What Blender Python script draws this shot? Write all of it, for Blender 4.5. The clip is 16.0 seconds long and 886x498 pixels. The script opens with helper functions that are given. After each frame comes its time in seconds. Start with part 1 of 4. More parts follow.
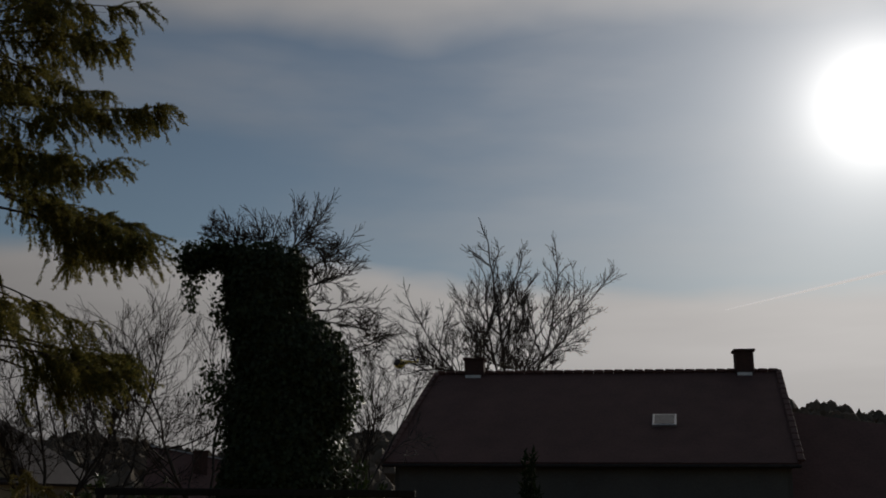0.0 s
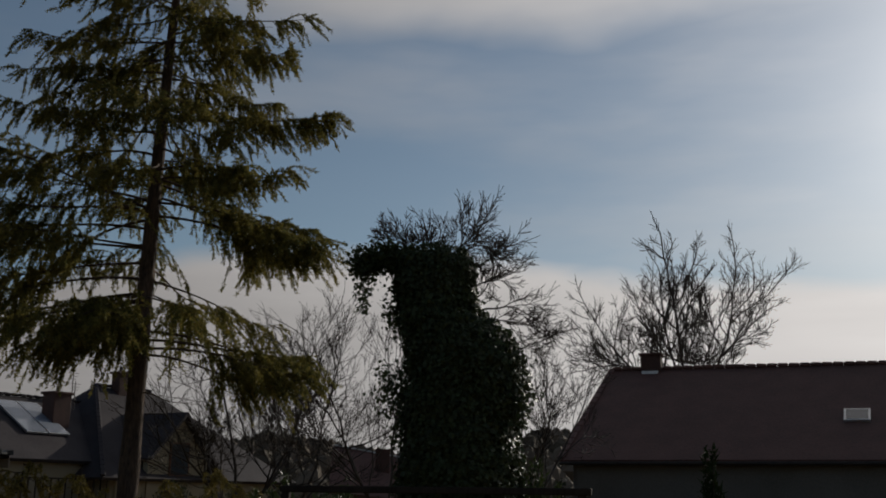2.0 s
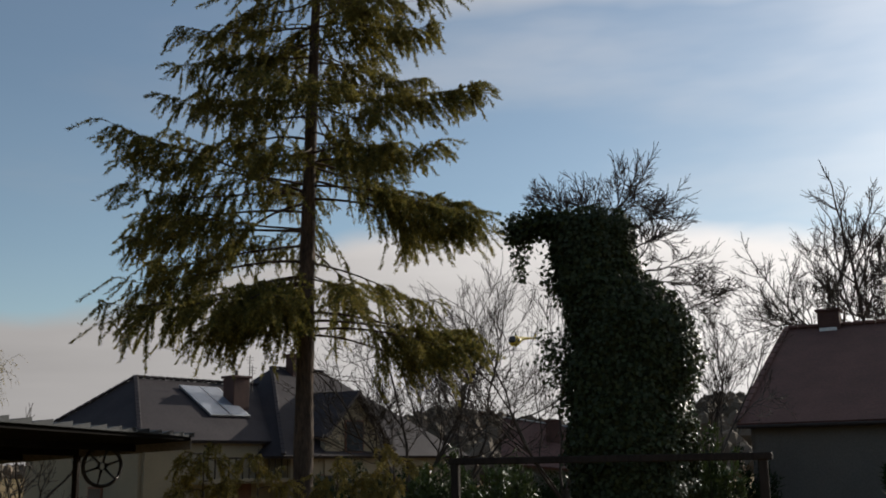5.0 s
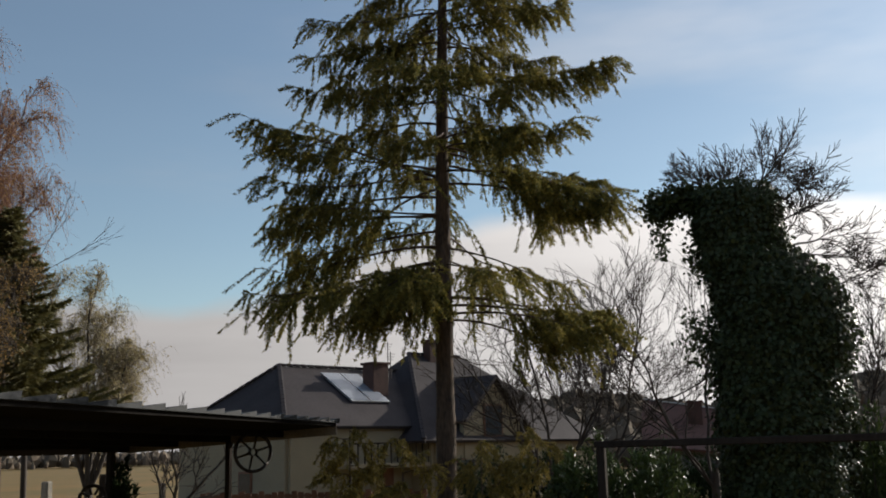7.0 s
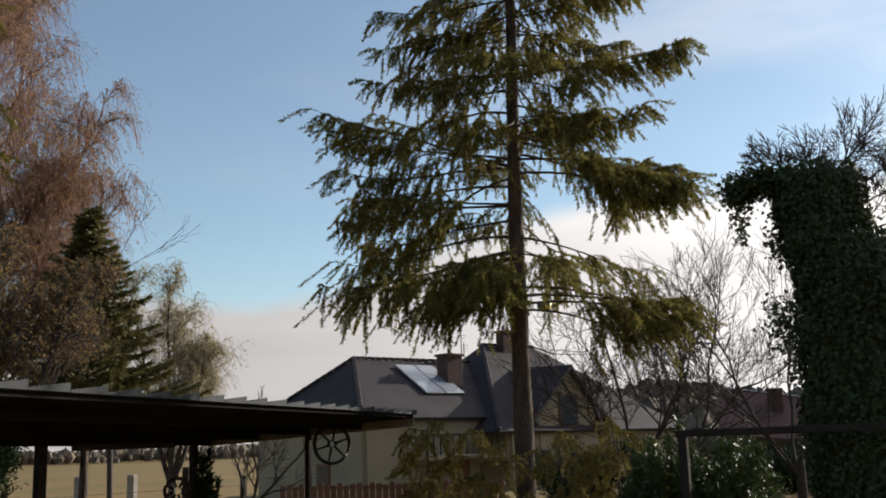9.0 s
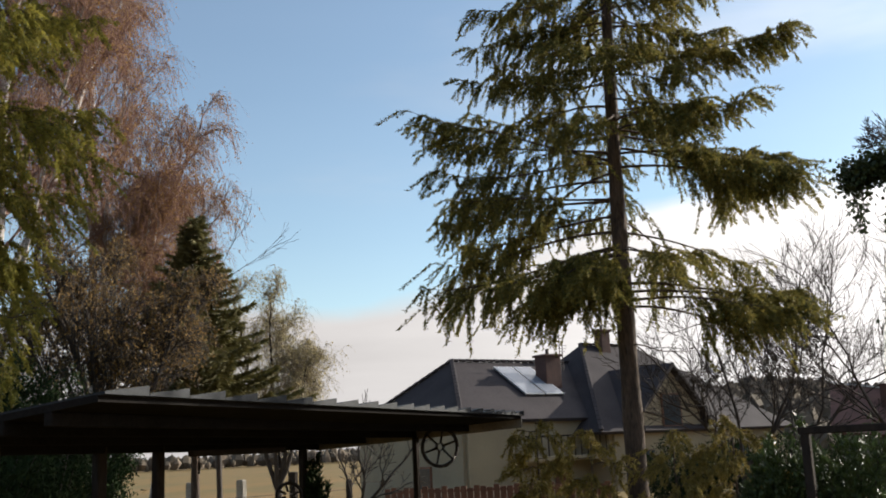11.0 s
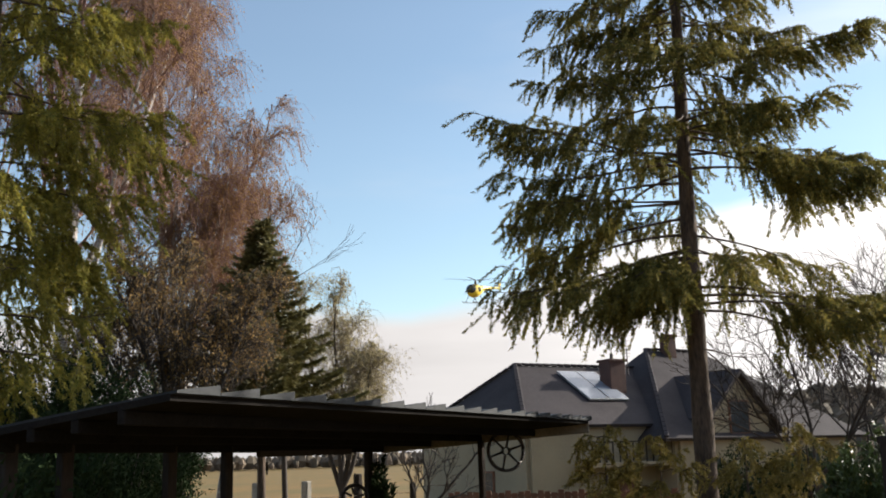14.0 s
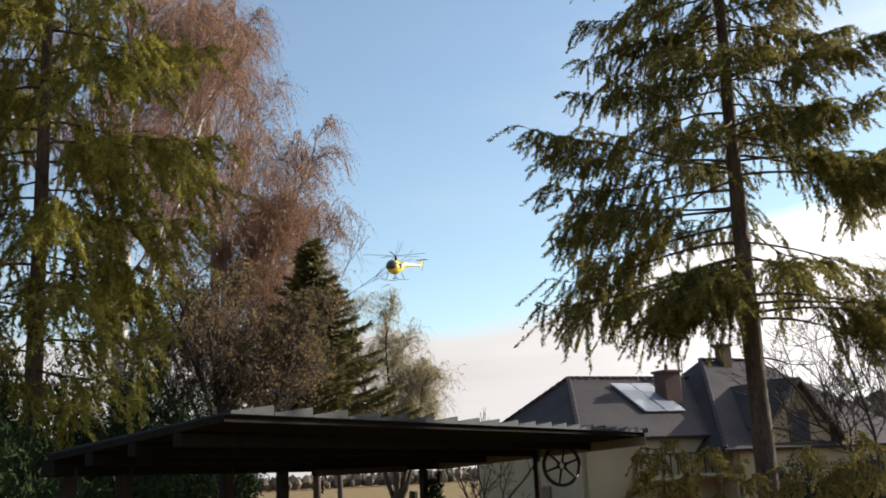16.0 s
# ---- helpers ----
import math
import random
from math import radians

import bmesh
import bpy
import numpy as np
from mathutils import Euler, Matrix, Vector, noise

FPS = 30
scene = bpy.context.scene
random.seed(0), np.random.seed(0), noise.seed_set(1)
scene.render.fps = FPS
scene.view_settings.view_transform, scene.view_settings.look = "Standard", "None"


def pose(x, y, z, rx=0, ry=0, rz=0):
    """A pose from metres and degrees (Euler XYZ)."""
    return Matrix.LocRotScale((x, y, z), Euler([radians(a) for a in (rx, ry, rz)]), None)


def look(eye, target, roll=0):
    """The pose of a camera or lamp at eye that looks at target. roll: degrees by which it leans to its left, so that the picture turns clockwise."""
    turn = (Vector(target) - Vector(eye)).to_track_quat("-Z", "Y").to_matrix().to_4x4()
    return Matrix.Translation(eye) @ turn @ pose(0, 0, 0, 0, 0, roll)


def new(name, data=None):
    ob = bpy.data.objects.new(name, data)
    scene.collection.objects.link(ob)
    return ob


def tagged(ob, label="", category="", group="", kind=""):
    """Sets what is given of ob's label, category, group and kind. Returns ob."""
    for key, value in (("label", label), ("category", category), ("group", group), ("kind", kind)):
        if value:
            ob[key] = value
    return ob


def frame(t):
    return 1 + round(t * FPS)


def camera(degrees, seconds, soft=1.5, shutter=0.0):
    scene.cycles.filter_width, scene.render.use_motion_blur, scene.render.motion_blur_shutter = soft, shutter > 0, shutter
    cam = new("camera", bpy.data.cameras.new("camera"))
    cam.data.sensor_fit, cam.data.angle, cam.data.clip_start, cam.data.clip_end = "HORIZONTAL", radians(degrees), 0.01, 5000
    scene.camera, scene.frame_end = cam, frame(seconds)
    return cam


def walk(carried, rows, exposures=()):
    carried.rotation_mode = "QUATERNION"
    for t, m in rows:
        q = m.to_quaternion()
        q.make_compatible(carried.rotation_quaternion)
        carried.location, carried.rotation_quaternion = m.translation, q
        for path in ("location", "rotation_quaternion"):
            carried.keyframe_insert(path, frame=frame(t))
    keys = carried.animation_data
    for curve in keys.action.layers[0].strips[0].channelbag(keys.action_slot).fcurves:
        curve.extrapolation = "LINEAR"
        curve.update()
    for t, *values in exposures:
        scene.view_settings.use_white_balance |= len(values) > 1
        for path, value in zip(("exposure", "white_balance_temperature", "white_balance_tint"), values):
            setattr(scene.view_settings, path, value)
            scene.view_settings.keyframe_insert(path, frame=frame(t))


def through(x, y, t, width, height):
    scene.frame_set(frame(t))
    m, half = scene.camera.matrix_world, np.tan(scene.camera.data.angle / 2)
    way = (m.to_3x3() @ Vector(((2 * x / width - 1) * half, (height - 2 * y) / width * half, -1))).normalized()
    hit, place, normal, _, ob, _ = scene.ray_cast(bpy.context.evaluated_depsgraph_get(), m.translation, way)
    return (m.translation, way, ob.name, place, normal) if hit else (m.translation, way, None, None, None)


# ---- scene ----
# the phone's automatic exposure opens up as the sun leaves the picture
EXPOSURES = [(0.0, -1.37), (1.0, -1.22), (2.0, -0.78), (3.5, -0.27), (6.0, 0.22), (7.0, 0.35), (9.0, 0.69), (12.0, 1.06), (16.0, 1.18)]
# The camera turns, held at eye height, and drifts with the body: seconds, yaw, pitch, roll, x, y
EYE = 1.6
cam = camera(46.90, 16.0, soft=1.85)
TURNS = [
    (0.0, 0.00, 13.89, -0.41, 0.000, 0.000),
    (0.5, 1.53, 13.85, -0.48, 0.017, -0.004),
    (1.0, 4.15, 13.73, -0.48, 0.049, 0.015),
    (1.5, 6.90, 13.62, -0.68, 0.053, 0.042),
    (2.0, 9.83, 13.70, -0.61, 0.059, 0.088),
    (2.5, 11.64, 14.00, -0.63, 0.059, 0.122),
    (3.0, 13.24, 13.63, -0.63, 0.070, 0.160),
    (3.5, 14.87, 12.95, -0.21, 0.082, 0.243),
    (6.0, 23.81, 11.75, 1.19, -0.027, 0.394),
    (6.5, 26.40, 11.76, 1.20, -0.070, 0.430),
    (7.0, 26.87, 11.46, 1.41, -0.087, 0.451),
    (7.5, 27.17, 11.32, 1.67, -0.093, 0.455),
    (8.0, 28.25, 11.15, 1.77, -0.100, 0.457),
    (8.5, 29.32, 11.01, 1.66, -0.126, 0.468),
    (9.0, 30.97, 11.09, 1.85, -0.172, 0.493),
    (9.5, 32.98, 11.29, 1.25, -0.216, 0.505),
    (12.0, 37.54, 11.55, 2.75, -0.499, 0.577),
    (12.5, 37.80, 11.81, 1.95, -0.484, 0.554),
    (13.0, 38.05, 11.83, 1.79, -0.499, 0.569),
    (13.5, 38.92, 12.01, 1.63, -0.526, 0.584),
    (14.0, 39.69, 11.77, 1.73, -0.538, 0.597),
    (14.5, 40.25, 11.83, 2.04, -0.561, 0.604),
    (15.0, 41.88, 12.39, 2.39, -0.569, 0.625),
    (15.5, 42.37, 12.55, 2.46, -0.571, 0.640),
    (16.0, 42.73, 12.76, 2.78, -0.565, 0.630),
]


walk(cam, [(t, pose(x, y, EYE, 90 + pitch, roll, yaw)) for t, yaw, pitch, roll, x, y in TURNS], EXPOSURES)

# ---- world and sun ----
SUN_AZ, SUN_EL = -24.2, 20.4          # bearing (left of straight ahead) and height of the sun
sun_way = Vector((-math.sin(radians(SUN_AZ)) * math.cos(radians(SUN_EL)), math.cos(radians(SUN_AZ)) * math.cos(radians(SUN_EL)), math.sin(radians(SUN_EL))))
world = bpy.data.worlds.new("sky")
scene.world = world
world.use_nodes = True


def build_sky():
    nt = world.node_tree
    n, l = nt.nodes, nt.links
    n.clear()
    out = n.new("ShaderNodeOutputWorld")
    bg = n.new("ShaderNodeBackground")
    sky = n.new("ShaderNodeTexSky")
    sky.sky_type = "NISHITA"
    sky.sun_disc = False
    sky.sun_elevation = radians(SUN_EL)
    sky.sun_rotation = radians(-SUN_AZ)
    sky.air_density = 1.0
    sky.dust_density = 0.15
    sky.ozone_density = 2.0
    co = n.new("ShaderNodeTexCoord")
    sep = n.new("ShaderNodeSeparateXYZ")
    l.new(co.outputs["Generated"], sep.inputs[0])

    def math_node(op, a, b=None, clamp=False):
        m = n.new("ShaderNodeMath")
        m.operation = op
        m.use_clamp = clamp
        for i, s in enumerate((a, b)):
            if s is None:
                continue
            if isinstance(s, (int, float)):
                m.inputs[i].default_value = s
            else:
                l.new(s, m.inputs[i])
        return m.outputs[0]

    def ramp(src, lo, hi, a=0.0, b=1.0):
        m = n.new("ShaderNodeMapRange")
        m.interpolation_type = "SMOOTHSTEP"
        l.new(src, m.inputs[0])
        for i, val in enumerate((lo, hi, a, b)):
            m.inputs[i + 1].default_value = val
        return m.outputs[0]

    def noise_at(scale_xyz, detail, rough, loc=(0, 0, 0)):
        mp = n.new("ShaderNodeMapping")
        mp.inputs["Scale"].default_value = scale_xyz
        mp.inputs["Location"].default_value = loc
        l.new(co.outputs["Generated"], mp.inputs[0])
        nz = n.new("ShaderNodeTexNoise")
        nz.inputs["Scale"].default_value = 1.0
        nz.inputs["Detail"].default_value = detail
        nz.inputs["Roughness"].default_value = rough
        l.new(mp.outputs[0], nz.inputs["Vector"])
        return nz.outputs["Fac"]

    # a low bank of cloud round the horizon, highest a little left of the sun's side, its upper edge uneven
    flip = math_node("MULTIPLY", sep.outputs["X"], -1.0)
    bearing = math_node("MULTIPLY", math_node("ARCTAN2", flip, sep.outputs["Y"]), 180 / math.pi)
    crest = math_node("SUBTRACT", math_node("ADD", ramp(bearing, -12, 14, 0.0, 0.035), 0.20), ramp(bearing, 18, 44, 0.0, 0.085))
    edge = noise_at((2.2, 2.2, 5.0), 5, 0.55, (0.3, 0.1, 0))
    height = math_node("SUBTRACT", math_node("SUBTRACT", sep.outputs["Z"], math_node("MULTIPLY", math_node("SUBTRACT", edge, 0.5), 0.09)), crest)
    bank = ramp(height, 0.010, -0.024)
    # thin streaks higher up
    streak = ramp(noise_at((1.6, 1.6, 6.5), 5, 0.55, (2.0, 0.7, 0.4)), 0.46, 0.72)
    thin = math_node("ADD", math_node("MULTIPLY", streak, 0.28), 0.07)
    high = ramp(math_node("ADD", sep.outputs["Z"], math_node("MULTIPLY", math_node("SUBTRACT", noise_at((1.5, 1.5, 3.0), 5, 0.55, (0.9, 3.1, 0.2)), 0.5), 0.14)), 0.415, 0.475, 0.0, 0.85)
    # glow of thin cloud about the sun
    dot = n.new("ShaderNodeVectorMath")
    dot.operation = "DOT_PRODUCT"
    l.new(co.outputs["Generated"], dot.inputs[0])
    dot.inputs[1].default_value = sun_way
    ahead = math_node("MAXIMUM", dot.outputs["Value"], 0.001)
    near = math_node("POWER", ahead, 48.0)
    core = math_node("POWER", ahead, 900.0)
    high = math_node("MULTIPLY", high, ramp(dot.outputs["Value"], 0.6, 0.82))
    veil = math_node("MAXIMUM", bank, math_node("MAXIMUM", thin, high), True)
    cloud_col = n.new("ShaderNodeMix")
    cloud_col.data_type = "RGBA"
    cloud_col.inputs[6].default_value = (3.45, 3.3, 3.25, 1)
    cloud_col.inputs[7].default_value = (11.6, 11.1, 10.8, 1)
    l.new(math_node("POWER", math_node("MAXIMUM", dot.outputs["Value"], 0.0), 3.2), cloud_col.inputs[0])
    mix = n.new("ShaderNodeMix")
    mix.data_type = "RGBA"
    l.new(veil, mix.inputs[0])
    warm = n.new("ShaderNodeVectorMath")
    warm.operation = "MULTIPLY"
    warm.inputs[1].default_value = (1.09, 1.06, 0.98)
    l.new(sky.outputs[0], warm.inputs[0])
    l.new(warm.outputs[0], mix.inputs[6])
    # layered light and shade within the bank
    layers = n.new("ShaderNodeVectorMath")
    layers.operation = "SCALE"
    l.new(cloud_col.outputs[2], layers.inputs[0])
    l.new(ramp(noise_at((1.8, 1.8, 14.0), 5, 0.55, (1.3, 0.2, 0.9)), 0.3, 0.7, 0.95, 1.12), layers.inputs["Scale"])
    l.new(layers.outputs[0], mix.inputs[7])
    glow = n.new("ShaderNodeMix")
    glow.data_type = "RGBA"
    glow.blend_type = "ADD"
    glow.inputs[0].default_value = 1.0
    l.new(mix.outputs[2], glow.inputs[6])
    sc = n.new("ShaderNodeVectorMath")
    sc.operation = "SCALE"
    sc.inputs[0].default_value = (1.0, 0.97, 0.93)
    l.new(math_node("ADD", math_node("ADD", math_node("ADD", math_node("MULTIPLY", near, 6.0), math_node("MULTIPLY", math_node("POWER", ahead, 14.0), 2.2)), math_node("MULTIPLY", math_node("POWER", ahead, 240.0), 10.0)), math_node("MULTIPLY", core, 24.0)), sc.inputs["Scale"])
    l.new(sc.outputs[0], glow.inputs[7])
    l.new(glow.outputs[2], bg.inputs[0])
    bg.inputs[1].default_value = 0.09
    l.new(bg.outputs[0], out.inputs[0])


build_sky()
sun_data = bpy.data.lights.new("sun", "SUN")
sun_data.energy = 4.2
sun_data.angle = radians(0.6)
sun_data.color = (1.0, 0.93, 0.82)
sun = new("sun", sun_data)
sun.matrix_world = look((0, 0, 60), Vector((0, 0, 60)) - sun_way)


# ---- materials ----
def material(name, colour, rough=0.8, other=None, scale=6.0, fine=60.0, bump=0.3, metal=0.0, through=0.0, island=False, spec=0.3, stretch=(1, 1, 1)):
    """A procedural surface: two tones mixed by coarse and fine noise (and by island), with relief."""
    m = bpy.data.materials.new(name)
    m.use_nodes = True
    nt = m.node_tree
    n, l = nt.nodes, nt.links
    b = n["Principled BSDF"]
    out = n["Material Output"]
    other = other or tuple(c * 0.55 for c in colour)
    co = n.new("ShaderNodeTexCoord")
    mp = n.new("ShaderNodeMapping")
    mp.inputs["Scale"].default_value = stretch
    l.new(co.outputs["Object"], mp.inputs[0])
    a = n.new("ShaderNodeTexNoise")
    a.inputs["Scale"].default_value = scale
    a.inputs["Detail"].default_value = 4
    l.new(mp.outputs[0], a.inputs["Vector"])
    f = n.new("ShaderNodeTexNoise")
    f.inputs["Scale"].default_value = fine
    f.inputs["Detail"].default_value = 3
    l.new(mp.outputs[0], f.inputs["Vector"])
    add = n.new("ShaderNodeMath")
    add.operation = "ADD"
    l.new(a.outputs["Fac"], add.inputs[0])
    l.new(f.outputs["Fac"], add.inputs[1])
    src = add.outputs[0]
    if island:
        geo = n.new("ShaderNodeNewGeometry")
        add2 = n.new("ShaderNodeMath")
        add2.operation = "ADD"
        l.new(src, add2.inputs[0])
        l.new(geo.outputs["Random Per Island"], add2.inputs[1])
        src = add2.outputs[0]
    rng = n.new("ShaderNodeMapRange")
    rng.inputs[1].default_value, rng.inputs[2].default_value = (0.95, 2.05) if island else (0.7, 1.3)
    l.new(src, rng.inputs[0])
    mix = n.new("ShaderNodeMix")
    mix.data_type = "RGBA"
    mix.inputs[6].default_value = (*colour, 1)
    mix.inputs[7].default_value = (*other, 1)
    l.new(rng.outputs[0], mix.inputs[0])
    l.new(mix.outputs[2], b.inputs["Base Color"])
    b.inputs["Roughness"].default_value = rough
    b.inputs["Metallic"].default_value = metal
    b.inputs["Specular IOR Level"].default_value = spec
    if bump:
        bp = n.new("ShaderNodeBump")
        bp.inputs["Strength"].default_value = bump
        bp.inputs["Distance"].default_value = 0.02
        l.new(f.outputs["Fac"], bp.inputs["Height"])
        l.new(bp.outputs[0], b.inputs["Normal"])
    if through:
        tr = n.new("ShaderNodeBsdfTranslucent")
        l.new(mix.outputs[2], tr.inputs[0])
        ms = n.new("ShaderNodeMixShader")
        ms.inputs[0].default_value = through
        l.new(b.outputs[0], ms.inputs[1])
        l.new(tr.outputs[0], ms.inputs[2])
        l.new(ms.outputs[0], out.inputs[0])
    return m


def glossy_glass(name, colour):
    m = material(name, colour, rough=0.08, bump=0, spec=0.6)
    return m


BARK = material("larch_bark", (0.125, 0.085, 0.06), 0.9, (0.032, 0.024, 0.019), 9, 34, 1.0, stretch=(1, 1, 0.25))
TWIG = material("bare_twig", (0.075, 0.06, 0.05), 0.9, (0.04, 0.034, 0.03), 5, 40, 0.3)
NEEDLE = material("larch_needles", (0.29, 0.23, 0.055), 0.7, (0.07, 0.085, 0.03), 0.9, 9, 0, through=0.4, island=True, spec=0.12)
NEEDLE_GREEN = material("green_larch_needles", (0.32, 0.265, 0.045), 0.7, (0.14, 0.145, 0.03), 0.9, 9, 0, through=0.5, island=True)
SPRUCE = material("spruce_needles", (0.19, 0.165, 0.06), 0.7, (0.085, 0.085, 0.035), 1.5, 12, 0, through=0.15, island=True)
IVY = material("ivy_leaves", (0.048, 0.066, 0.024), 0.5, (0.024, 0.035, 0.013), 2, 12, 0, through=0.12, island=True, spec=0.25)
# darker ivy green: the shade between the leaves put into the colour
IVY_DARK = material("ivy_inner_shade", (0.034, 0.045, 0.02), 0.9, (0.02, 0.028, 0.013), 3, 25, 0.6)
BIRCH_BARK = material("birch_bark", (0.62, 0.58, 0.53), 0.75, (0.12, 0.10, 0.09), 3.5, 22, 0.4, stretch=(1, 1, 2.5))
BIRCH_TWIG = material("birch_twig", (0.27, 0.155, 0.115), 0.85, (0.15, 0.09, 0.07), 3, 20, 0)
PALE_TWIG = material("pale_twig", (0.28, 0.24, 0.17), 0.85, (0.17, 0.145, 0.10), 3, 20, 0)
BIRCH_LEAF = material("birch_leaves", (0.40, 0.235, 0.09), 0.75, (0.24, 0.135, 0.07), 1, 8, 0, through=0.5, island=True, spec=0.12)
PALE_LEAF = material("pale_leaves", (0.46, 0.39, 0.20), 0.75, (0.30, 0.25, 0.14), 1, 8, 0, through=0.4, island=True, spec=0.12)
BROWN_LEAF = material("brown_leaves", (0.31, 0.20, 0.08), 0.8, (0.13, 0.092, 0.042), 1, 8, 0, through=0.3, island=True, spec=0.12)
YOUNG = material("young_larch_needles", (0.34, 0.25, 0.06), 0.7, (0.14, 0.12, 0.035), 1.5, 10, 0, through=0.3, island=True)
CONCRETE = material("weathered_concrete", (0.36, 0.33, 0.28), 0.9, (0.22, 0.20, 0.17), 3, 30, 0.4)
HEDGE = material("evergreen_sprays", (0.030, 0.047, 0.017), 0.8, (0.013, 0.022, 0.009), 1.5, 10, 0, through=0.08, island=True, spec=0.05)
LAUREL = material("laurel_leaves", (0.075, 0.105, 0.03), 0.5, (0.03, 0.045, 0.016), 1.5, 10, 0, through=0.15, island=True, spec=0.3)
GRASS = material("dry_grass", (0.20, 0.108, 0.024), 0.95, (0.095, 0.08, 0.018), 0.05, 0.9, 0.4, stretch=(1, 0.45, 1))
WOODS = material("far_wood_trees", (0.155, 0.118, 0.085), 0.95, (0.085, 0.07, 0.05), 0.1, 2, 0.3, island=True)
ROOF_RED = material("red_brown_roof_tile", (0.155, 0.08, 0.066), 0.85, (0.10, 0.055, 0.046), 1.2, 14, 0.5)
ROOF_GREY = material("grey_roof_tile", (0.058, 0.049, 0.051), 0.75, (0.034, 0.029, 0.031), 0.7, 12, 0.4, spec=0.12)
BRICK = material("brick", (0.105, 0.055, 0.044), 0.85, (0.06, 0.036, 0.03), 2, 20, 0.5)
PLASTER = material("cream_plaster", (0.32, 0.265, 0.175), 0.9, (0.24, 0.2, 0.135), 0.6, 25, 0.25)
PLASTER_GREY = material("grey_plaster", (0.15, 0.14, 0.125), 0.9, (0.10, 0.095, 0.085), 0.6, 25, 0.25)
WOOD_DARK = material("dark_stained_wood", (0.046, 0.036, 0.029), 0.85, (0.026, 0.021, 0.018), 3, 30, 0.5, spec=0.08, stretch=(1, 1, 0.3))
# near-black wood of the shelter's deck, joists and purlin
BLACK_WOOD = material("near_black_wood", (0.02, 0.018, 0.017), 1.0, (0.012, 0.011, 0.0105), 3, 30, 0.4, spec=0.02)
WOOD_PALE = material("pale_weathered_wood", (0.30, 0.25, 0.19), 0.85, (0.18, 0.15, 0.12), 3, 30, 0.4)
WOOD_BROWN = material("brown_wood", (0.20, 0.09, 0.05), 0.7, (0.11, 0.05, 0.03), 3, 30, 0.4)
SHEET = material("grey_roof_sheet", (0.024, 0.027, 0.031), 0.7, (0.014, 0.016, 0.018), 1.5, 14, 0.3, spec=0.2)
IRON = material("old_iron", (0.06, 0.05, 0.045), 0.6, (0.03, 0.025, 0.024), 6, 40, 0.4, metal=0.5)
PANEL = material("solar_panel_glass", (0.30, 0.32, 0.36), 0.12, (0.22, 0.24, 0.28), 0.6, 3, 0, spec=0.9)
PANE = glossy_glass("window_glass", (0.05, 0.06, 0.07))
METAL = material("pale_metal_edge", (0.6, 0.6, 0.6), 0.35, (0.45, 0.45, 0.45), 3, 20, 0, metal=0.9)
YELLOW = material("yellow_paint", (0.80, 0.62, 0.06), 0.35, (0.72, 0.52, 0.05), 2, 10, 0, spec=0.5)
BLACK = material("black_paint", (0.03, 0.03, 0.03), 0.4, (0.02, 0.02, 0.02), 2, 10, 0)
# emission stands in for sunlight on the trail
CONTRAIL = bpy.data.materials.new("contrail_glow")
CONTRAIL.use_nodes = True
CONTRAIL.node_tree.nodes["Principled BSDF"].inputs["Emission Color"].default_value = (1.0, 0.95, 0.92, 1)
CONTRAIL.node_tree.nodes["Principled BSDF"].inputs["Emission Strength"].default_value = 1.35


# ---- building helpers ----
def B(az, dist, z=0.0):
    """A place by its bearing (degrees to the left of straight ahead), its distance and its height."""
    a = radians(az)
    return Vector((-math.sin(a) * dist, math.cos(a) * dist, z))


def raw_mesh(name, verts, faces):
    me = bpy.data.meshes.new(name)
    verts = np.asarray(verts, dtype=np.float32).reshape(-1, 3)
    if isinstance(faces, np.ndarray):
        k = faces.shape[1]
        me.vertices.add(len(verts))
        me.vertices.foreach_set("co", verts.ravel())
        me.loops.add(faces.size)
        me.loops.foreach_set("vertex_index", faces.astype(np.int32).ravel())
        me.polygons.add(len(faces))
        me.polygons.foreach_set("loop_start", np.arange(0, faces.size, k, dtype=np.int32))
        me.update(calc_edges=True)
    else:
        me.from_pydata(verts.tolist(), [], faces)
        me.update()
    return me


def thing(name, place, label, category, group="", turn=0.0):
    e = new(name)
    e.matrix_world = pose(*place, 0, 0, turn)
    return tagged(e, label, category, group)


def part_mesh(name, me, mat, parent, label=""):
    ob = new(name, me)
    me.materials.clear()
    me.materials.append(mat)
    ob.parent = parent
    if label:
        tagged(ob, label)
    return ob


def part(name, bm, mat, parent, label=""):
    me = bpy.data.meshes.new(name)
    bm.normal_update()
    bm.to_mesh(me)
    bm.free()
    return part_mesh(name, me, mat, parent, label)


def box_bm(size, m=None, bevel=0.0, bm=None):
    bm = bm or bmesh.new()
    r = bmesh.ops.create_cube(bm, size=1.0)
    bmesh.ops.scale(bm, vec=size, verts=r["verts"])
    if bevel:
        es = list({e for v in r["verts"] for e in v.link_edges})
        rb = bmesh.ops.bevel(bm, geom=es, offset=bevel, segments=1, affect="EDGES")
        vs = list({v for f in rb["faces"] for v in f.verts} | {v for v in r["verts"] if v.is_valid})
    else:
        vs = r["verts"]
    if m is not None:
        bmesh.ops.transform(bm, matrix=m, verts=vs)
    return bm


def beam_matrix(a, b):
    """A pose whose z runs from a to b, set at their middle."""
    a, b = Vector(a), Vector(b)
    q = (b - a).to_track_quat("Z", "Y")
    return Matrix.Translation((a + b) / 2) @ q.to_matrix().to_4x4(), (b - a).length


def beam(name, a, b, w, d, mat, parent, bevel=0.008, label=""):
    m, length = beam_matrix(a, b)
    return part(name, box_bm((w, d, length), m, bevel), mat, parent, label)


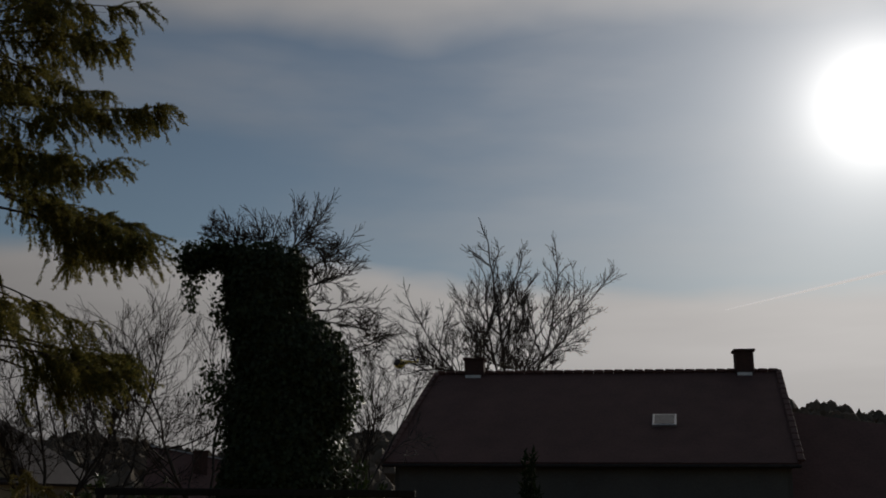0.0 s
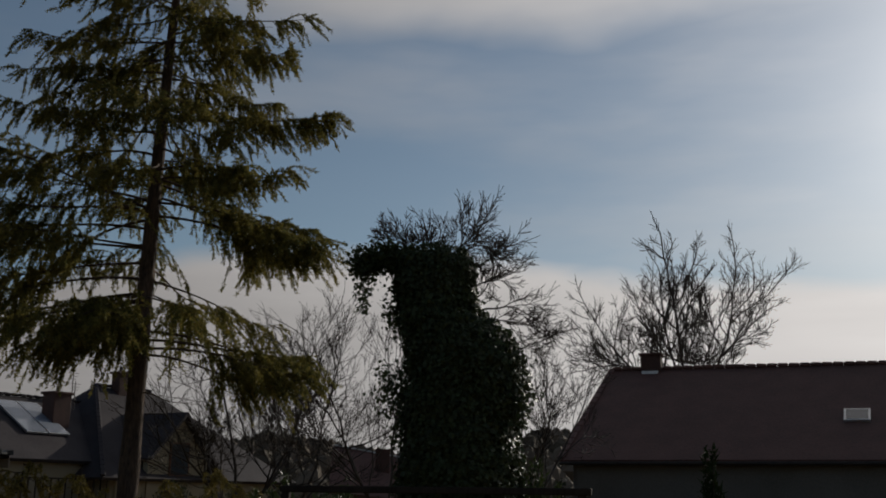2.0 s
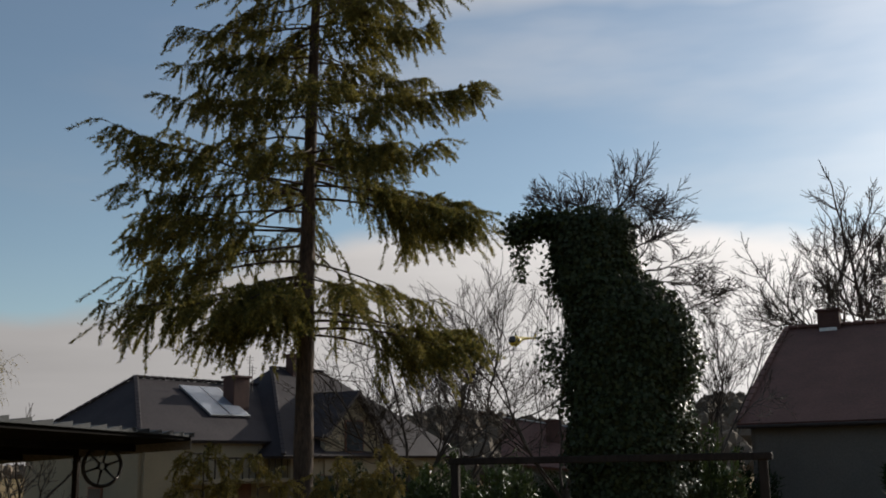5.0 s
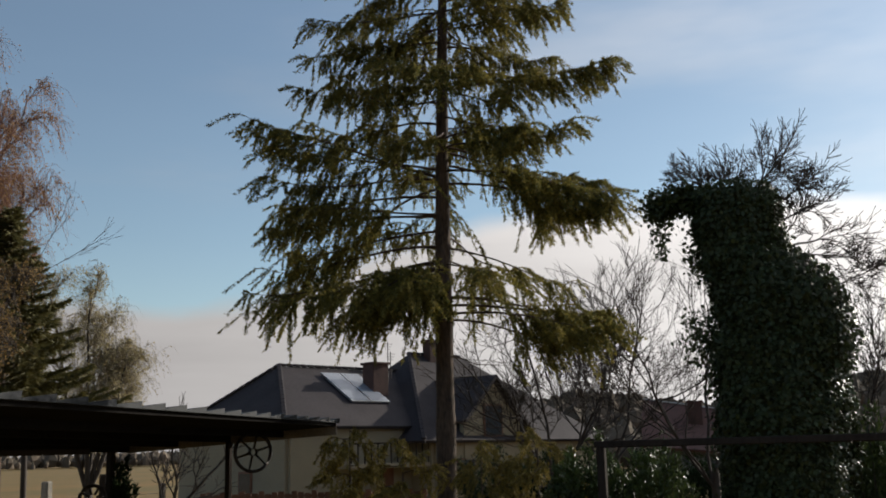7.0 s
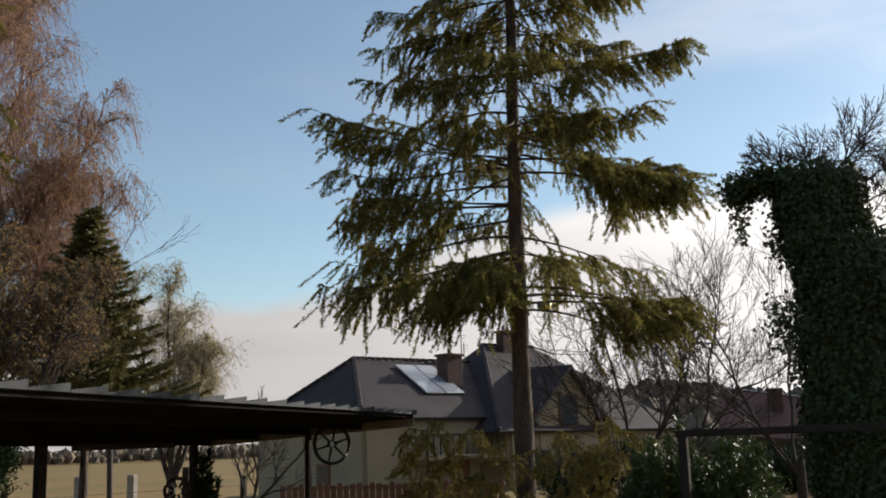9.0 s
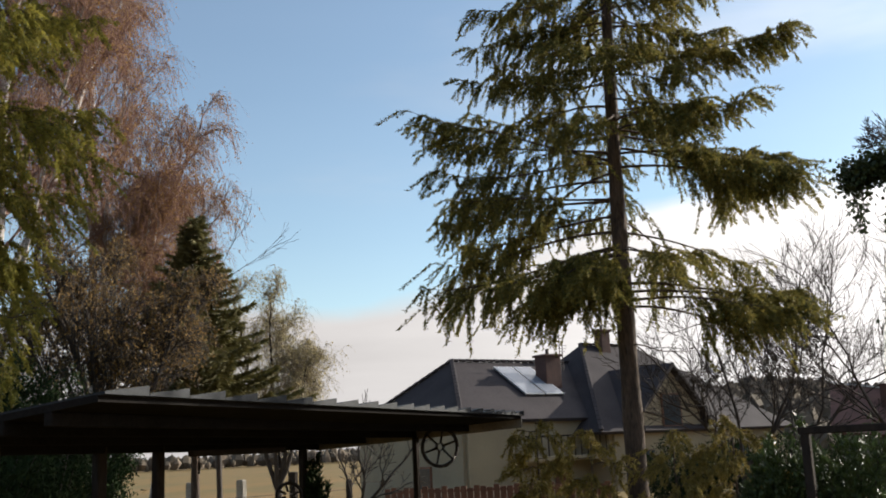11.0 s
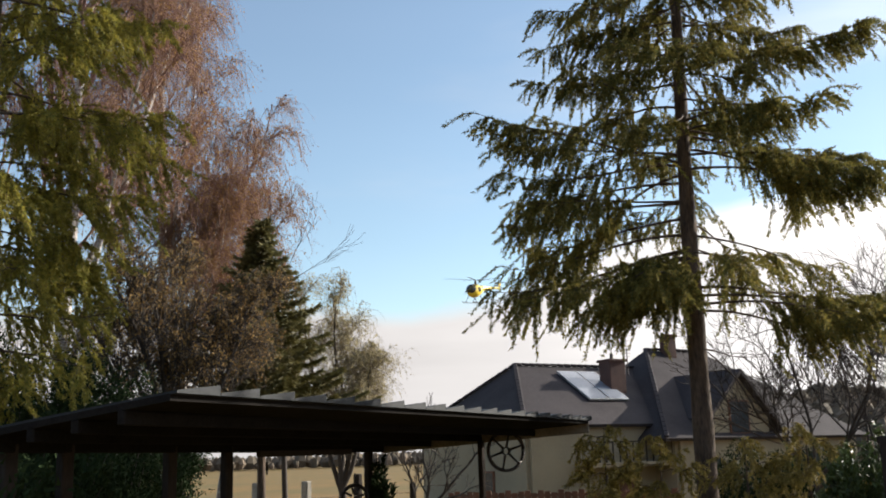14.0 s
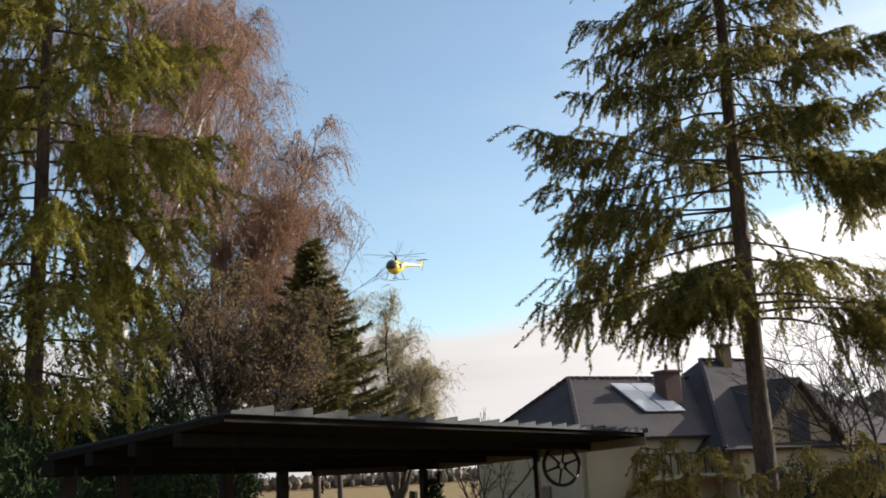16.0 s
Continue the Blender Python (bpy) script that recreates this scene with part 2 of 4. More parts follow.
def slab(name, corners, thick, mat, parent, label=""):
    """A flat plate from its upper corners, with thickness below."""
    c = [Vector(p) for p in corners]
    nrm = (c[1] - c[0]).cross(c[2] - c[0]).normalized()
    if nrm.z < 0:
        c.reverse()
        nrm = -nrm
    n = len(c)
    verts = c + [p - nrm * thick for p in c]
    faces = [tuple(range(n)), tuple(range(2 * n - 1, n - 1, -1))] + [(i, i + n, (i + 1) % n + n, (i + 1) % n) for i in range(n)]
    return part_mesh(name, raw_mesh(name, [v[:] for v in verts], faces), mat, parent, label)


class Tubes:
    """Gathers tapering tubes into one mesh."""

    def __init__(self):
        self.v, self.f, self.n = [], [], 0

    def add(self, pts, radii, sides=4):
        pts = np.asarray(pts, dtype=float)
        k = len(pts)
        d = np.gradient(pts, axis=0)
        d /= np.linalg.norm(d, axis=1, keepdims=True) + 1e-9
        ref = np.where(np.abs(d[:, 2:3]) < 0.8, [[0, 0, 1.0]], [[1.0, 0, 0]])
        u = np.cross(d, ref)
        u /= np.linalg.norm(u, axis=1, keepdims=True) + 1e-9
        w = np.cross(d, u)
        a = np.arange(sides) * 2 * np.pi / sides
        ring = pts[:, None] + np.asarray(radii)[:, None, None] * (np.cos(a)[None, :, None] * u[:, None] + np.sin(a)[None, :, None] * w[:, None])
        self.v.append(ring.reshape(-1, 3))
        i = np.arange(k - 1)[:, None] * sides
        j = np.arange(sides)[None]
        j2 = (j + 1) % sides
        q = np.stack([i + j, i + j2, i + sides + j2, i + sides + j], -1).reshape(-1, 4) + self.n
        self.f.append(q)
        self.n += k * sides

    def mesh(self, name, smooth=True):
        me = raw_mesh(name, np.concatenate(self.v), np.concatenate(self.f))
        if smooth:
            me.polygons.foreach_set("use_smooth", np.ones(len(me.polygons), dtype=bool))
        return me


def unit(a):
    return a / (np.linalg.norm(a, axis=-1, keepdims=True) + 1e-9)


def blades(name, at, way, length, width, rng):
    """Slim triangles, each from a place along a way."""
    n = len(at)
    at, way = np.asarray(at), unit(np.asarray(way))
    side = unit(np.cross(way, rng.normal(size=(n, 3))))
    length = np.broadcast_to(length, n)[:, None]
    width = np.broadcast_to(width, n)[:, None]
    v = np.stack([at + side * width, at - side * width, at + way * length], 1).reshape(-1, 3)
    return raw_mesh(name, v, np.arange(3 * n).reshape(-1, 3))


def leaf_quads(name, at, size, rng, droop=0.5, normals=None):
    """Kite-shaped leaves, each folded a little along its rib."""
    n = len(at)
    way = rng.normal(size=(n, 3))
    way[:, 2] -= droop
    way = unit(way)
    other = rng.normal(size=(n, 3)) if normals is None else np.cross(way, normals + 0.35 * rng.normal(size=(n, 3)))
    side = unit(np.cross(way, np.cross(other, way)) if normals is None else other)
    side = unit(side - way * (side * way).sum(1, keepdims=True))
    up = np.cross(way, side)
    s = (size * rng.uniform(0.6, 1.3, n))[:, None]
    v = np.stack([at, at + way * s * 0.45 + side * s * 0.42 + up * s * 0.1, at + way * s, at + way * s * 0.45 - side * s * 0.42 + up * s * 0.1], 1).reshape(-1, 3)
    b = np.arange(n)[:, None] * 4
    f = np.concatenate([b + [[0, 1, 2]], b + [[0, 2, 3]]], 1).reshape(-1, 3)
    return raw_mesh(name, v, f)


# ---- ground and distance ----
def hill(az, d):
    """Height of the land: level near by, wooded hills behind the houses, an open plain beside them."""
    h = 0.0
    south = 1 / (1 + math.exp((az - 24) / 3.0)) * 1 / (1 + math.exp((-60 - az) / 8.0))
    rise = min(max((d - 90) / 330, 0), 1)
    h += south * (3 - 2 * rise) * rise * rise * (17 + 5 * math.sin(az * 0.33 + 1.0) + 12 / (1 + math.exp((az + 14) / 2.0)))
    plain = 1 - south
    rise2 = min(max((d - 500) / 900, 0), 1)
    h += plain * rise2 * rise2 * (6 + 4 * math.sin(az * 0.2))
    h += 0.12 * math.sin(az * 0.8 + d * 0.09) * min(d / 40, 1)
    return h - 0.4 * min(d / 20, 1)


def build_ground():
    rings = [0.0, 2, 5, 8, 12, 16, 20, 26, 34, 45, 60, 80, 100, 130, 170, 220, 280, 340, 420, 520, 700, 950, 1300, 1800, 2600, 4200]
    steps = 120
    v, f = [(0, 0, 0)], []
    for d in rings[1:]:
        for s in range(steps):
            az = s * 360 / steps
            b = az if az < 180 else az - 360
            v.append(B(az, d, hill(b, d))[:])
    for s in range(steps):
        f.append((0, 1 + (s + 1) % steps, 1 + s))
    for r in range(len(rings) - 2):
        o = 1 + r * steps
        for s in range(steps):
            s2 = (s + 1) % steps
            f.append((o + s, o + s2, o + steps + s2, o + steps + s))
    me = raw_mesh("ground", v, f)
    me.polygons.foreach_set("use_smooth", np.ones(len(me.polygons), dtype=bool))
    me.materials.append(GRASS)
    tagged(new("ground", me), "dry straw-coloured autumn field and grass", "ground", kind="structure")


build_ground()


def far_woods():
    rng = np.random.default_rng(4)
    V, F, n = [], [], 0
    for _ in range(4800):
        plain = rng.random() < 0.42
        if plain:
            az, d = rng.uniform(24, 75), rng.uniform(600, 780)
        else:
            az, d = rng.uniform(-62, 25), rng.uniform(230, 430) if rng.random() < 0.6 else rng.uniform(105, 230)
        h = rng.uniform(3.5, 7.5) * (1.2 if plain else min(1.0, d / 260))
        w = h * rng.uniform(0.3, 0.5)
        c = B(az, d, hill(az, d))
        k = 6
        conifer = rng.random() < 0.06
        prof = [(0.1, 0.9), (0.45, 0.7), (1.0, 0.04)] if conifer else [(0.15, 0.6), (0.55, 1.0), (0.88, 0.6), (1.0, 0.1)]
        for hh, ww in prof:
            for j in range(k):
                a = j * 2 * math.pi / k + rng.uniform(-0.3, 0.3)
                r = w * ww * rng.uniform(0.65, 1.3)
                V.append((c.x + r * math.cos(a), c.y + r * math.sin(a), c.z + h * hh * rng.uniform(0.92, 1.08)))
        for q in range(len(prof) - 1):
            for j in range(k):
                F.append((n + q * k + j, n + q * k + (j + 1) % k, n + (q + 1) * k + (j + 1) % k, n + (q + 1) * k + j))
        F.append(tuple(n + (len(prof) - 1) * k + j for j in range(k)))
        n += k * len(prof)
    me = raw_mesh("far_woods", V, F)
    me.materials.append(WOODS)
    tagged(new("far_woods", me), "dark leafless woods along the far hills", "woods", kind="stuff")


far_woods()


# ---- larches ----
def stuff(ob):
    return tagged(ob, kind="stuff")


def larch(name, foot, height, boughs, needles, label, seed, lean=(0, 0, 0), dense=1.0, trunk_r=0.19, fringe=1.0, group="larches"):
    """A larch: straight trunk, boughs from a list, twigs that hang from them in fringes.
    A bough: height, direction, length, rise, fullness, share of its length that is bare."""
    rng = np.random.default_rng(seed)
    tree = thing(name, foot, label, "tree", group)

    def stem(z):
        s = z / height
        return np.array([lean[0] * math.sin(s * 2.6) + lean[1] * s, lean[2] * s, z])

    t = Tubes()
    zs = np.linspace(-0.6, height, 30)
    t.add([stem(z) for z in zs], [trunk_r * max(1 - max(z, 0) / height, 0.03) ** 0.8 * (1.25 if z < 0.3 else 1) * rng.uniform(0.95, 1.05) for z in zs], 10)
    part_mesh("trunk", t.mesh("trunk"), BARK, tree)
    for z, angle, L, rise, full, bare in boughs:
        wood = Tubes()
        at, way = [], []
        k = max(int(L / 0.2), 5)
        s = np.linspace(0, 1, k)
        a = angle + 0.3 * rng.normal() * s + 0.16 * np.sin(s * 5 + rng.uniform(0, 6))
        up = L * (rise * s - 0.46 * s ** 2 + 0.34 * s ** 3.5) + 0.07 * np.sin(s * 7 + rng.uniform(0, 6)) * s
        p = stem(z)[None] + np.stack([np.cos(a) * L * s, np.sin(a) * L * s, up], 1)
        wood.add(p, (0.007 + 0.0068 * L) * (1 - 0.88 * s), 5)
        n = int(L * 13 * dense * full)
        for q in bare + (1 - bare) * rng.random(n) ** 0.8:
            i = min(int(q * (k - 1)), k - 2)
            fr = q * (k - 1) - i
            b = p[i] * (1 - fr) + p[i + 1] * fr
            d = unit(p[i + 1] - p[i])
            side = unit(np.cross(d, [0, 0, 1])) * rng.choice([-1, 1])
            ln = rng.uniform(0.2, 0.85) * (1.2 - 0.8 * q) * min(L / 2.0, 1.1)
            w = unit(side * rng.uniform(0.2, 1.0) + d * rng.uniform(0.2, 1.0) + np.array([0, 0, rng.uniform(-0.6, 0.45)]))
            ss = np.linspace(0, 1, 4)
            tw = b + w * ln * ss[:, None] + np.array([0, 0, -1]) * (ln * 0.4 * ss ** 2)[:, None]
            wood.add(tw, 0.007 * (1 - 0.7 * ss), 3)
            for _ in range(max(int(ln * 6.6 * dense), 2)):
                u = rng.uniform(0.05, 1)
                j = min(int(u * 3), 2)
                h0 = tw[j] * (1 - (u * 3 - j)) + tw[j + 1] * (u * 3 - j)
                hl = rng.uniform(0.10, 0.62) * (1.4 if 4.4 < z < 5.7 else 1.0 if z < 7 else 0.72) * fringe
                dn = unit(np.array([0, 0, -1.0]) + (0.4 + 0.5 * q) * w + rng.normal(size=3) * 0.25)
                wood.add([h0, h0 + dn * hl], [0.004, 0.002], 2)
                m = max(int(hl / 0.0055), 9)
                at.append(h0 + dn * hl * rng.uniform(0, 1.0, (m, 1)) + rng.normal(size=(m, 3)) * 0.012)
                way.append(dn * 0.75 + rng.normal(size=(m, 3)) * 0.5)
            m = max(int(ln / 0.008), 8)
            u = rng.uniform(0, 1, (m, 1))
            at.append(b + w * ln * u + np.array([0, 0, -0.4]) * ln * u ** 2)
            way.append(w * 0.8 + rng.normal(size=(m, 3)) * 0.5)
        bough = part_mesh("bough", wood.mesh("bough"), BARK, tree)
        stuff(bough) if group == "young larches" else None
        if at:
            at, way = np.concatenate(at), np.concatenate(way)
            stuff(part_mesh("foliage", blades("foliage", at, way, rng.uniform(0.035, 0.075, len(at)), rng.uniform(0.007, 0.0125, len(at)), rng), needles, bough))
    return tree


LARCH_FOOT = B(26.3, 18.0, 0)
RIGHT = radians(26.0)                   # direction to the viewer's right of the larch
LEFT_Z, LEFT_R = (5.0, 6.0, 6.9, 7.7, 8.3, 9.0, 9.8, 10.6, 14.8), (3.6, 3.4, 3.2, 3.1, 2.6, 2.6, 2.7, 2.6, 0.2)
RIGHT_Z, RIGHT_R = (5.0, 6.0, 6.9, 7.8, 8.4, 9.4, 10.6, 14.8), (2.1, 2.8, 2.75, 3.1, 3.15, 3.0, 2.6, 0.2)


def larch_boughs(seed):
    rng = np.random.default_rng(seed)
    out = []
    whorl, a = 5.35, 0.0
    while whorl < 14.4:
        whorl += rng.uniform(0.36, 0.5) if whorl > 8.4 else rng.uniform(0.44, 0.62)
        for _ in range(rng.integers(5, 8) if whorl > 8 else rng.integers(5, 7)):
            z = whorl + rng.normal() * 0.09
            a += 2.4 + rng.uniform(-0.6, 0.6)
            side = math.cos(a)
            L = (np.interp(z, LEFT_Z, LEFT_R) * (1 - side) + np.interp(z, RIGHT_Z, RIGHT_R) * (1 + side)) / 2
            if side > 0.1 and z < 6.6:
                continue
            out.append((z, RIGHT + a, L * rng.uniform(0.45, 1.02) * (0.8 + 0.2 * abs(side)), rng.uniform(-0.26, 0.3), rng.uniform(0.4, 1.5), 0.28 if z < 8.2 else 0.15))
    pi = math.pi
    # the boughs that stand out singly: on the left, then the right
    for z, b, L, rise, full, bare in ((4.95, pi - 0.15, 3.4, 0.0, 0.75, 0.35), (4.8, pi + 0.3, 3.05, -0.06, 0.7, 0.35), (5.2, pi + 0.05, 3.35, 0.06, 0.7, 0.4), (5.5, pi - 0.35, 3.0, 0.05, 0.6, 0.4), (5.75, pi + 0.2, 3.2, 0.10, 0.8, 0.4),
                                      (4.85, pi + 0.7, 2.1, -0.14, 1.9, 0.05), (4.7, pi + 1.0, 1.9, -0.10, 1.9, 0.05), (4.6, pi + 0.45, 1.8, -0.18, 1.9, 0.08), (4.9, pi + 0.9, 1.6, -0.05, 1.8, 0.08), (4.5, pi + 0.75, 1.5, -0.2, 1.8, 0.05),
                                      (6.45, pi + 0.1, 3.5, 0.42, 1.1, 0.42), (6.6, pi - 0.2, 3.2, 0.36, 1.0, 0.4), (6.4, pi + 0.35, 3.2, 0.1, 0.9, 0.35), (6.1, pi - 0.1, 3.3, 0.16, 0.9, 0.4),
                                      (6.7, 0.05, 3.0, -0.08, 1.5, 0.3), (6.6, -0.35, 3.0, -0.05, 1.5, 0.3), (6.95, 0.3, 2.9, -0.05, 1.4, 0.3), (6.35, -0.1, 3.1, -0.02, 1.4, 0.4), (7.2, -0.7, 2.8, 0.0, 1.2, 0.3), (8.35, -0.05, 3.05, 0.1, 1.3, 0.3), (8.2, pi - 0.05, 2.6, 0.15, 1.2, 0.3),
                                      (5.2, -0.25, 2.3, -0.16, 0.6, 0.4), (5.4, 0.6, 2.0, -0.12, 0.6, 0.3), (4.15, -0.05, 3.1, 0.10, 1.1, 0.36), (4.0, -0.5, 3.0, 0.06, 1.1, 0.34), (4.3, 0.3, 3.2, 0.06, 1.0, 0.4), (3.9, 0.1, 2.7, 0.02, 1.0, 0.45),
                                      (5.0, 0.95, 1.8, -0.05, 0.7, 0.2), (4.9, -1.15, 1.8, -0.1, 0.8, 0.2), (2.2, 0.1, 1.6, -0.2, 0.15, 0.7), (3.3, -0.4, 1.2, -0.1, 0.1, 0.8)):
        out.append((z, RIGHT + b, L, rise, full, bare))
    return out


larch("larch", LARCH_FOOT, 15.0, larch_boughs(3), NEEDLE, "tall larch with olive-green autumn needles hanging in fringes", 11, lean=(-0.16, 0.38, 0.19))


def second_boughs(seed):
    rng = np.random.default_rng(seed)
    out, z, a = [], 2.2, 0.0
    while z < 12.6:
        z += rng.uniform(0.08, 0.14)
        a += 2.4 + rng.uniform(-0.6, 0.6)
        L = float(np.interp(z, (2.0, 4.0, 7.5, 13), (1.3, 2.0, 2.1, 0.2))) * rng.uniform(0.6, 1.08)
        out.append((z, a, L, rng.uniform(-0.1, 0.25), rng.uniform(0.8, 1.4) * (0.5 if z < 4 else 1), 0.15))
    return out


larch("larch", B(63.0, 14.0, 0), 13.0, second_boughs(9), NEEDLE_GREEN, "green larch with slender trunk beside the birch", 23, lean=(0.1, -0.1, 0), trunk_r=0.13)


# ---- leafless and broad-leaved trees ----
def grow(t, rng, p, d, length, radius, depth, spread, tips, up=0.15, droop=0.0, shrink=0.72, wiggle=0.16, kids=(2, 4), min_r=0.004):
    k = 5
    pts = [np.array(p, dtype=float)]
    d = unit(np.array(d, dtype=float))
    for i in range(k - 1):
        d = unit(d + rng.normal(size=3) * wiggle + np.array([0, 0, up - droop * (depth < 2)]))
        pts.append(pts[-1] + d * length / (k - 1))
    end = max(radius * 0.62, min_r)
    t.add(pts, np.linspace(radius, end, k), 6 if radius > 0.04 else (4 if radius > 0.012 else 3))
    if depth == 0:
        tips.append((pts[-1], d, pts[2]))
        return
    for _ in range(rng.integers(*kids) + 1):
        q = rng.uniform(0.35, 1.0)
        i = min(int(q * (k - 1)), k - 2)
        b = pts[i] + (pts[i + 1] - pts[i]) * (q * (k - 1) - i)
        n = rng.normal(size=3)
        side = unit(n - d * (n @ d))
        nd = unit(d + side * spread * rng.uniform(0.5, 1.3))
        grow(t, rng, b, nd, length * shrink * rng.uniform(0.7, 1.15), max(radius * 0.5, min_r), depth - 1, spread, tips, up, droop, shrink, wiggle, kids, min_r)
    grow(t, rng, pts[-1], d, length * shrink, end, depth - 1, spread, tips, up, droop, shrink, wiggle, kids, min_r)


def bare_tree(name, foot, stems, label, seed, trunk=None, depth=4, spread=0.7, up=0.1, shrink=0.7, kids=(2, 4), mat=None, group="leafless trees", min_r=0.006, wiggle=0.19):
    """A leafless tree from a list of limbs: (start, end direction, length, radius)."""
    rng = np.random.default_rng(seed)
    tree = thing(name, foot, label, "tree", group)
    tips = []
    if trunk:
        t = Tubes()
        h, r = trunk
        s = np.linspace(-0.3, h, 8)
        t.add([(0.06 * math.sin(z), 0.04 * math.cos(z * 1.3), z) for z in s], [r * (1.25 - 0.45 * (z / h)) for z in s], 8)
        part_mesh("trunk", t.mesh("trunk"), mat or TWIG, tree)
    for p, d, ln, r in stems:
        t = Tubes()
        grow(t, rng, p, d, ln, r, depth, spread, tips, up, 0, shrink, wiggle, kids, min_r)
        part_mesh("limb", t.mesh("limb"), mat or TWIG, tree)
    return tree, tips


def viewer_axes(az):
    a = radians(az)
    return np.array([math.cos(a), math.sin(a), 0]), np.array([-math.sin(a), math.cos(a), 0])   # to the viewer's right, away from the viewer


def fan(az, spreads, lean_away=0.3, rng=None):
    r, f = viewer_axes(az)
    return [unit(r * s + np.array([0, 0, 1.0]) + f * (rng.uniform(-1, 1) * lean_away)) for s in spreads]


_r = np.random.default_rng(5)
bare_tree("walnut_tree", B(-3.4, 46, 0), [((0, 0, 4.6), d, ln, r) for d, ln, r in zip(fan(-3.4, (-1.2, -0.7, -0.5, -0.24, 0.04, 0.26, 0.55, 0.8), 0.3, _r), (4.3, 5.6, 4.8, 4.9, 5.7, 4.6, 4.5, 5.8), (0.055, 0.06, 0.055, 0.06, 0.085, 0.055, 0.055, 0.07))],
          "leafless walnut tree with upswept limbs behind the roof", 37, trunk=(5.0, 0.28), depth=3, spread=0.95, up=0.08, shrink=0.44, kids=(6, 9), min_r=0.009, wiggle=0.19)
bare_tree("bare_tree", B(20.8, 23, 0), [((0, 0, 1.0), d, ln, 0.04) for d, ln in zip(fan(20.8, (-1.0, -0.5, 0.05, 0.5, 1.0), 0.5, _r), (2.1, 2.2, 2.3, 2.2, 2.1))],
          "leafless fruit tree with fine spreading twigs", 32, trunk=(1.2, 0.12), depth=4, spread=0.7, up=0.06, shrink=0.64, kids=(2, 4), min_r=0.0045)
bare_tree("bare_tree", B(17.6, 26, 0), [((0, 0, 1.2), d, ln, 0.036) for d, ln in zip(fan(17.6, (-0.7, -0.25, 0.1, 0.4, 0.9), 0.5, _r), (2.2, 2.5, 2.6, 2.4, 2.1))],
          "slender leafless fruit tree behind the garden", 36, trunk=(1.4, 0.09), depth=4, spread=0.6, up=0.08, shrink=0.64, kids=(2, 4), min_r=0.0045)
bare_tree("bare_tree", B(12.4, 21, 0), [((0, 0, 0.9), d, ln, r) for d, ln, r in zip(fan(12.4, (-1.0, -0.55, -0.25, 0.2), 0.5, _r), (2.1, 2.3, 2.5, 1.9), (0.034, 0.034, 0.034, 0.034))],
          "leafless fruit tree with fine spreading twigs", 33, trunk=(1.2, 0.09), depth=4, spread=0.62, up=0.06, shrink=0.64, kids=(2, 4), min_r=0.0045)
bare_tree("bare_tree", B(5.5, 24, 0), [((0, 0, 1.1), d, ln, r) for d, ln, r in zip(fan(5.5, (-0.4, 0.05, 0.3, 0.48), 0.5, _r), (2.1, 2.1, 2.1, 1.9), (0.034, 0.034, 0.034, 0.034))],
          "leafless young tree beside the roof", 34, trunk=(1.3, 0.08), depth=4, spread=0.5, up=0.08, shrink=0.62, kids=(2, 4), min_r=0.0045)

r_, f_ = viewer_axes(48.2)
bare_tree("sapling", B(48.2, 27, 0), [((0, 0, 6.2), r_ * 0.95 + np.array([0, 0, 0.45]), 1.25, 0.011), ((0, 0, 6.5), r_ * 0.6 + np.array([0, 0, 0.8]), 1.25, 0.011)],
          "slender leafless sapling reaching out past the spruce", 38, trunk=(6.8, 0.06), depth=2, spread=0.5, up=0.03, shrink=0.6, kids=(2, 3), min_r=0.0045, wiggle=0.1)


# ---- ivy-covered trunk ----
IVY_PROFILE = ((-0.5, 8.8, 0.78), (0.6, 8.8, 0.80), (2.4, 8.6, 0.84), (3.0, 8.45, 0.90), (3.6, 8.55, 0.88), (3.95, 9.0, 0.78), (4.3, 9.8, 0.63), (4.7, 10.1, 0.62), (5.0, 10.1, 0.60), (5.25, 10.3, 0.46))


